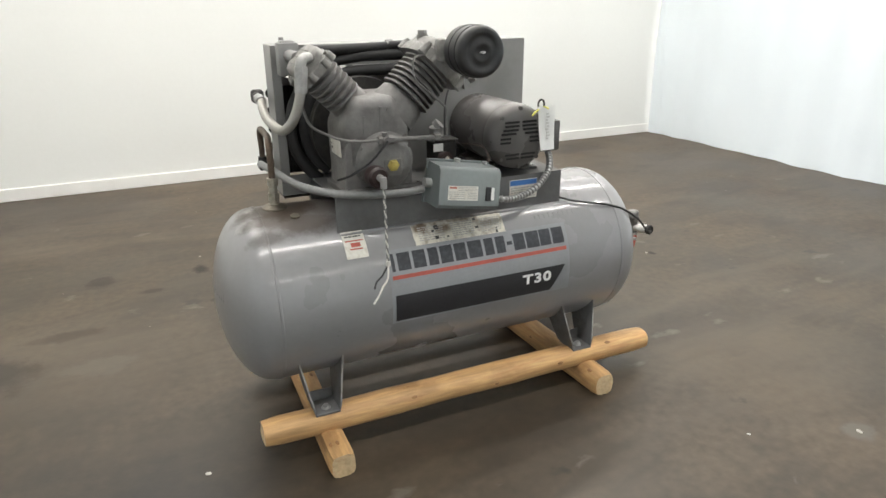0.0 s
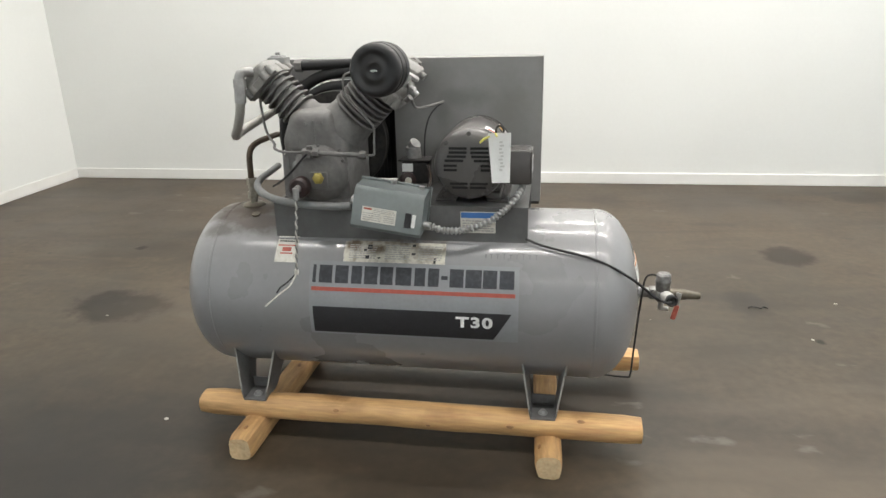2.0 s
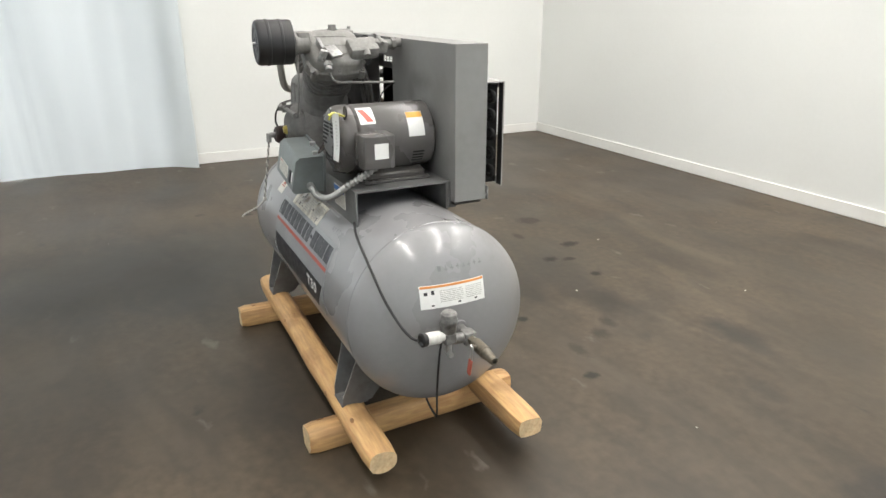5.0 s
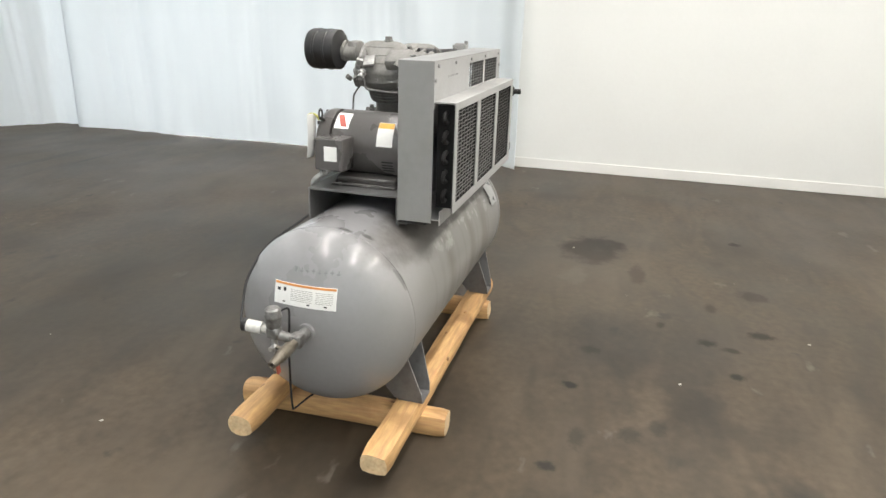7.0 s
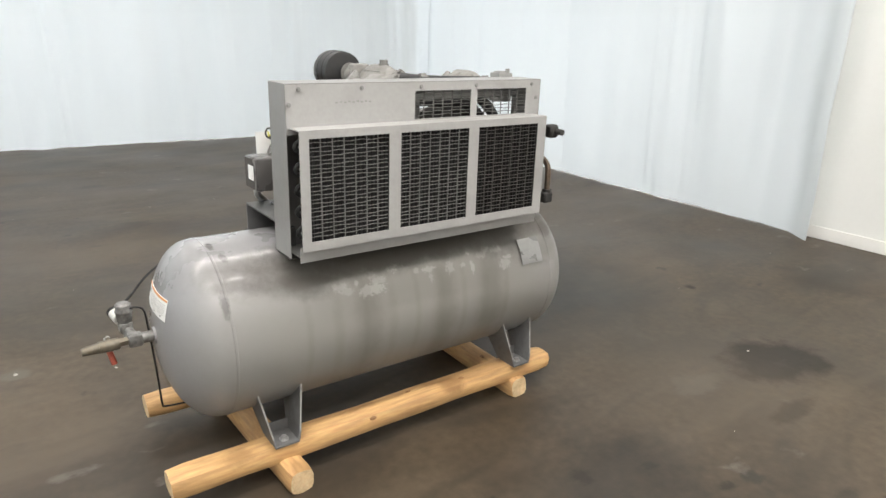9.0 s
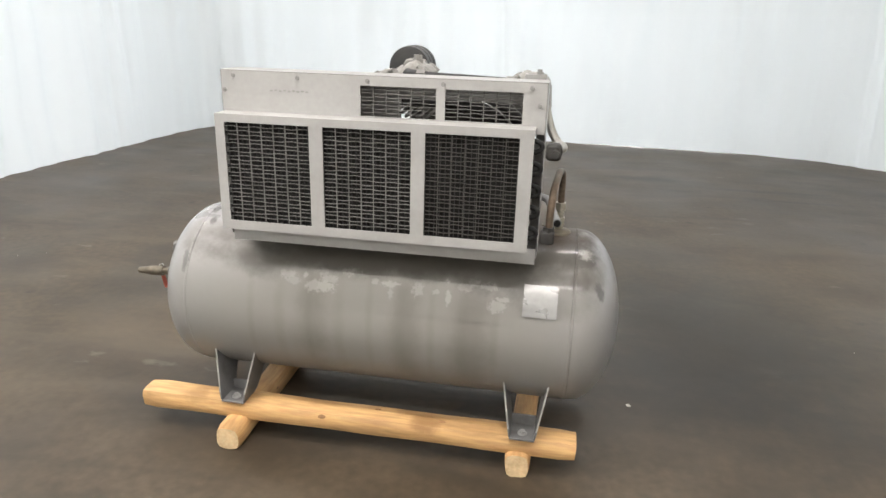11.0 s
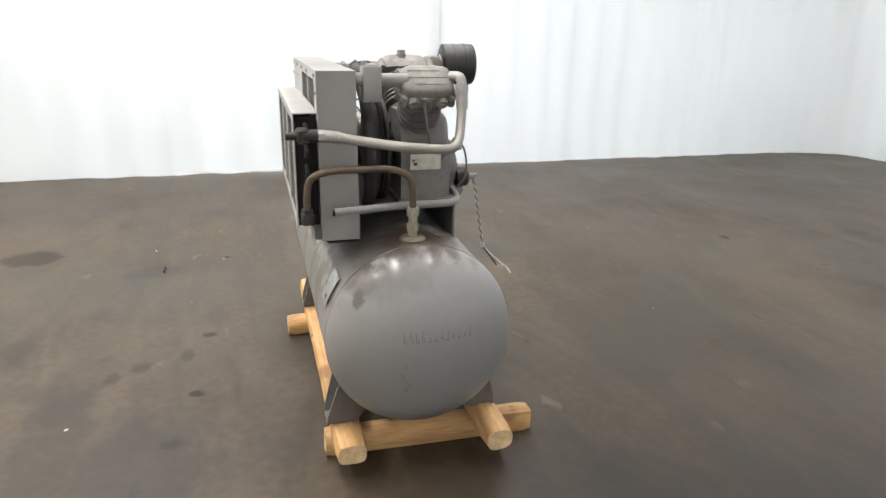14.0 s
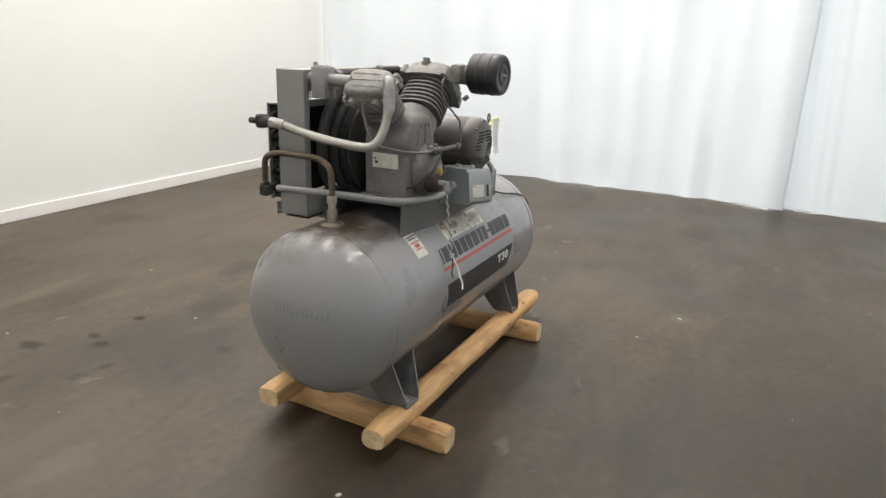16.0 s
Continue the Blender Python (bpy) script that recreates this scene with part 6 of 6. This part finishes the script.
def grid_mesh(name, x0, x1, z0, z1, y, parent, cols, rows, mat=M_MESH, label="stamped metal mesh"):
    """Stamped metal mesh: upright wires and thin cross strands that bow a little in every cell."""
    bm = bmesh.new()
    cw, ch = (x1 - x0) / cols, (z1 - z0) / rows
    rnd = random.Random(int(abs(x0) * 1000))
    for i in range(1, cols):
        box(bm, (x0 + cw * i, y, (z0 + z1) / 2), (0.0030, 0.0030, z1 - z0))
    for k in range(1, rows):
        ring = None
        for i in range(cols * 4 + 1):
            u = i / 4
            bow = math.sin(math.pi * (u % 1)) * 0.0016 * (1 if (int(u) + k) % 2 else -1)
            zz = z0 + ch * k + bow + rnd.uniform(-0.0003, 0.0003)
            now = [bm.verts.new((x0 + cw * u, y + a, zz + b)) for a, b in ((-0.002, -0.0007), (0.002, -0.0013), (0.0024, 0.0003), (-0.0012, 0.0010))]
            if ring:
                for q in range(4):
                    bm.faces.new((ring[q], ring[(q + 1) % 4], now[(q + 1) % 4], now[q]))
            ring = now
    return part(name, bm, mat, parent, label, smooth=0)


for x0, x1, z0, z1 in holes:
    grid_mesh("grille", x0, x1, z0, z1, GY1 - 0.006, guard, 6, 8)
pieces("screw", lambda: nut(0.0056, 0.005), [nut_at((sx, GY1, GZ1 - 0.018), (0, 1, 0)) for sx in (GX1 - 0.045, 0.24, 0.01, -0.23, -0.50)]
       + [nut_at((sx, GY1, sz), (0, 1, 0)) for sx, sz in ((GX1 - 0.012, 1.315), (GX0 + 0.022, 1.31))], M_GUARD, guard)
bm = bmesh.new()
for i in range(9):
    box(bm, (0.21 + 0.015 * i, GY1 + 0.0004, 1.318 + 0.002 * (i % 2)), (0.009, 0.0008, 0.005))
tagged(part("pen_mark", bm, material("faded pen on grey", (0.27, 0.27, 0.26), 0.6), guard, smooth=0), kind="stuff")

# ---- after-cooler: framed mesh over a black finned core ----
cool = new("aftercooler")
cool.parent = comp
FX0, FX1, FZ0, FZ1, FY = -0.520, 0.494, 0.868, 1.248, 0.378
wins = [(-0.478, -0.192), (-0.148, 0.135), (0.180, 0.463)]
bm = pierced(FX0, FX1, FZ0, FZ1, FY - 0.004, FY, [(a, b, FZ0 + 0.030, FZ1 - 0.026) for a, b in wins])
box(bm, ((FX0 + FX1) / 2, (GY1 + FY - 0.004) / 2, FZ1 - 0.002), (FX1 - FX0, FY - 0.004 - GY1, 0.004))
part("frame", bm, M_FRAME, cool, "pale grey sheet-metal frame", smooth=0)
for x0, x1 in wins:
    grid_mesh("mesh_panel", x0, x1, FZ0 + 0.030, FZ1 - 0.026, FY - 0.008, cool, 7, 24, *((M_OILMESH, "mesh blackened with oil") if x0 < -0.3 else ()))
bm = bmesh.new()
box(bm, (-0.025, 0.338, 1.056), (0.960, 0.036, 0.355), 0.002)
core = part("finned_core", bm, M_CORE, cool, "black finned cooler core", smooth=0)
pieces("cooling_fin", lambda: block((0.0022, 0.052, 0.352)), [pose(-0.490 + 0.0158 * k, 0.342, 1.056) for k in range(60)], M_CORE, cool, smooth=0)


def bend():
    bm = bmesh.new()
    arc = [(0, 0, 0)] + [(0.010 + 0.026 * math.sin(t), 0, 0.017 - 0.017 * math.cos(t)) for t in [math.pi * q / 6 for q in range(7)]] + [(0, 0, 0.034)]
    tube(bm, arc, 0.0078, 10, 2)
    return bm


pieces("return_bend", bend, [pose(0.455, 0.338, 0.905 + 0.068 * k) for k in range(5)] + [pose(-0.507, 0.338, 0.939 + 0.068 * k, 0, 180, 0) for k in range(5)], M_CORE, cool)
for ex in (0.454, -0.504):
    sheet("end_plate", M_CORE, [(ex - 0.002, ex + 0.002, GY1 + 0.001, FY - 0.006, 0.875, 1.235)], cool)
sheet("backing_strip", M_CORE, [(0.464, FX1, FY - 0.0075, FY - 0.0045, FZ0, FZ1)], cool)
for bx in (0.454, -0.430, -0.085):
    sheet("support_bracket", M_BASE, [(bx - 0.014, bx + 0.014, 0.167, 0.20, 0.80, 0.90)], comp)

# ---- a scrap of wire and grit on the floor ----
bm = bmesh.new()
tube(bm, [(-0.050, 0.012, 0.0035), (-0.028, 0.020, 0.004), (-0.008, 0.004, 0.006), (0.012, -0.012, 0.004), (0.030, -0.004, 0.007), (0.048, -0.018, 0.0035)], 0.003, 6)
scrap = tagged(part("wire_scrap", bm, M_RUBBER), "short crooked scrap of black wire lying on the floor", "wire")
scrap.matrix_world = pose(3.07, 3.87, 0, 0, 0, 20)

rnd = random.Random(4)
bm = bmesh.new()
spots = [(-0.476, 3.45, 0.011), (1.247, 4.065, 0.011), (0.632, 4.723, 0.011), (3.50, 3.965, 0.014), (2.635, 1.70, 0.014), (0.398, 2.53, 0.013), (2.25, 1.87, 0.009), (3.22, 3.51, 0.012), (1.68, 4.90, 0.010)]
spots += [(rnd.uniform(-2.6, 5.5), rnd.uniform(-3.5, 6.3), rnd.uniform(0.003, 0.006)) for _ in range(46)]
for x, y, s in spots:
    if abs(x - CX) < 0.9 and abs(y - CY) < 0.45 and s < 0.01:
        continue
    vs = bmesh.ops.create_icosphere(bm, subdivisions=1, radius=1)["verts"]
    for v in vs:
        v.co *= 1 + 0.35 * noise.noise(v.co * 2 + Vector((x * 9, y * 9, 0)))
    bmesh.ops.transform(bm, matrix=Matrix.Translation((x, y, s * 0.12)) @ pose(0, 0, 0, 0, 0, rnd.uniform(0, 360)) @ Matrix.Diagonal((s, s * rnd.uniform(0.4, 0.8), s * 0.22, 1)), verts=vs)
tagged(part("floor_grit", bm, M_CHIP, smooth=0), "pale chips and grit scattered on the dark floor", "grit", kind="stuff")
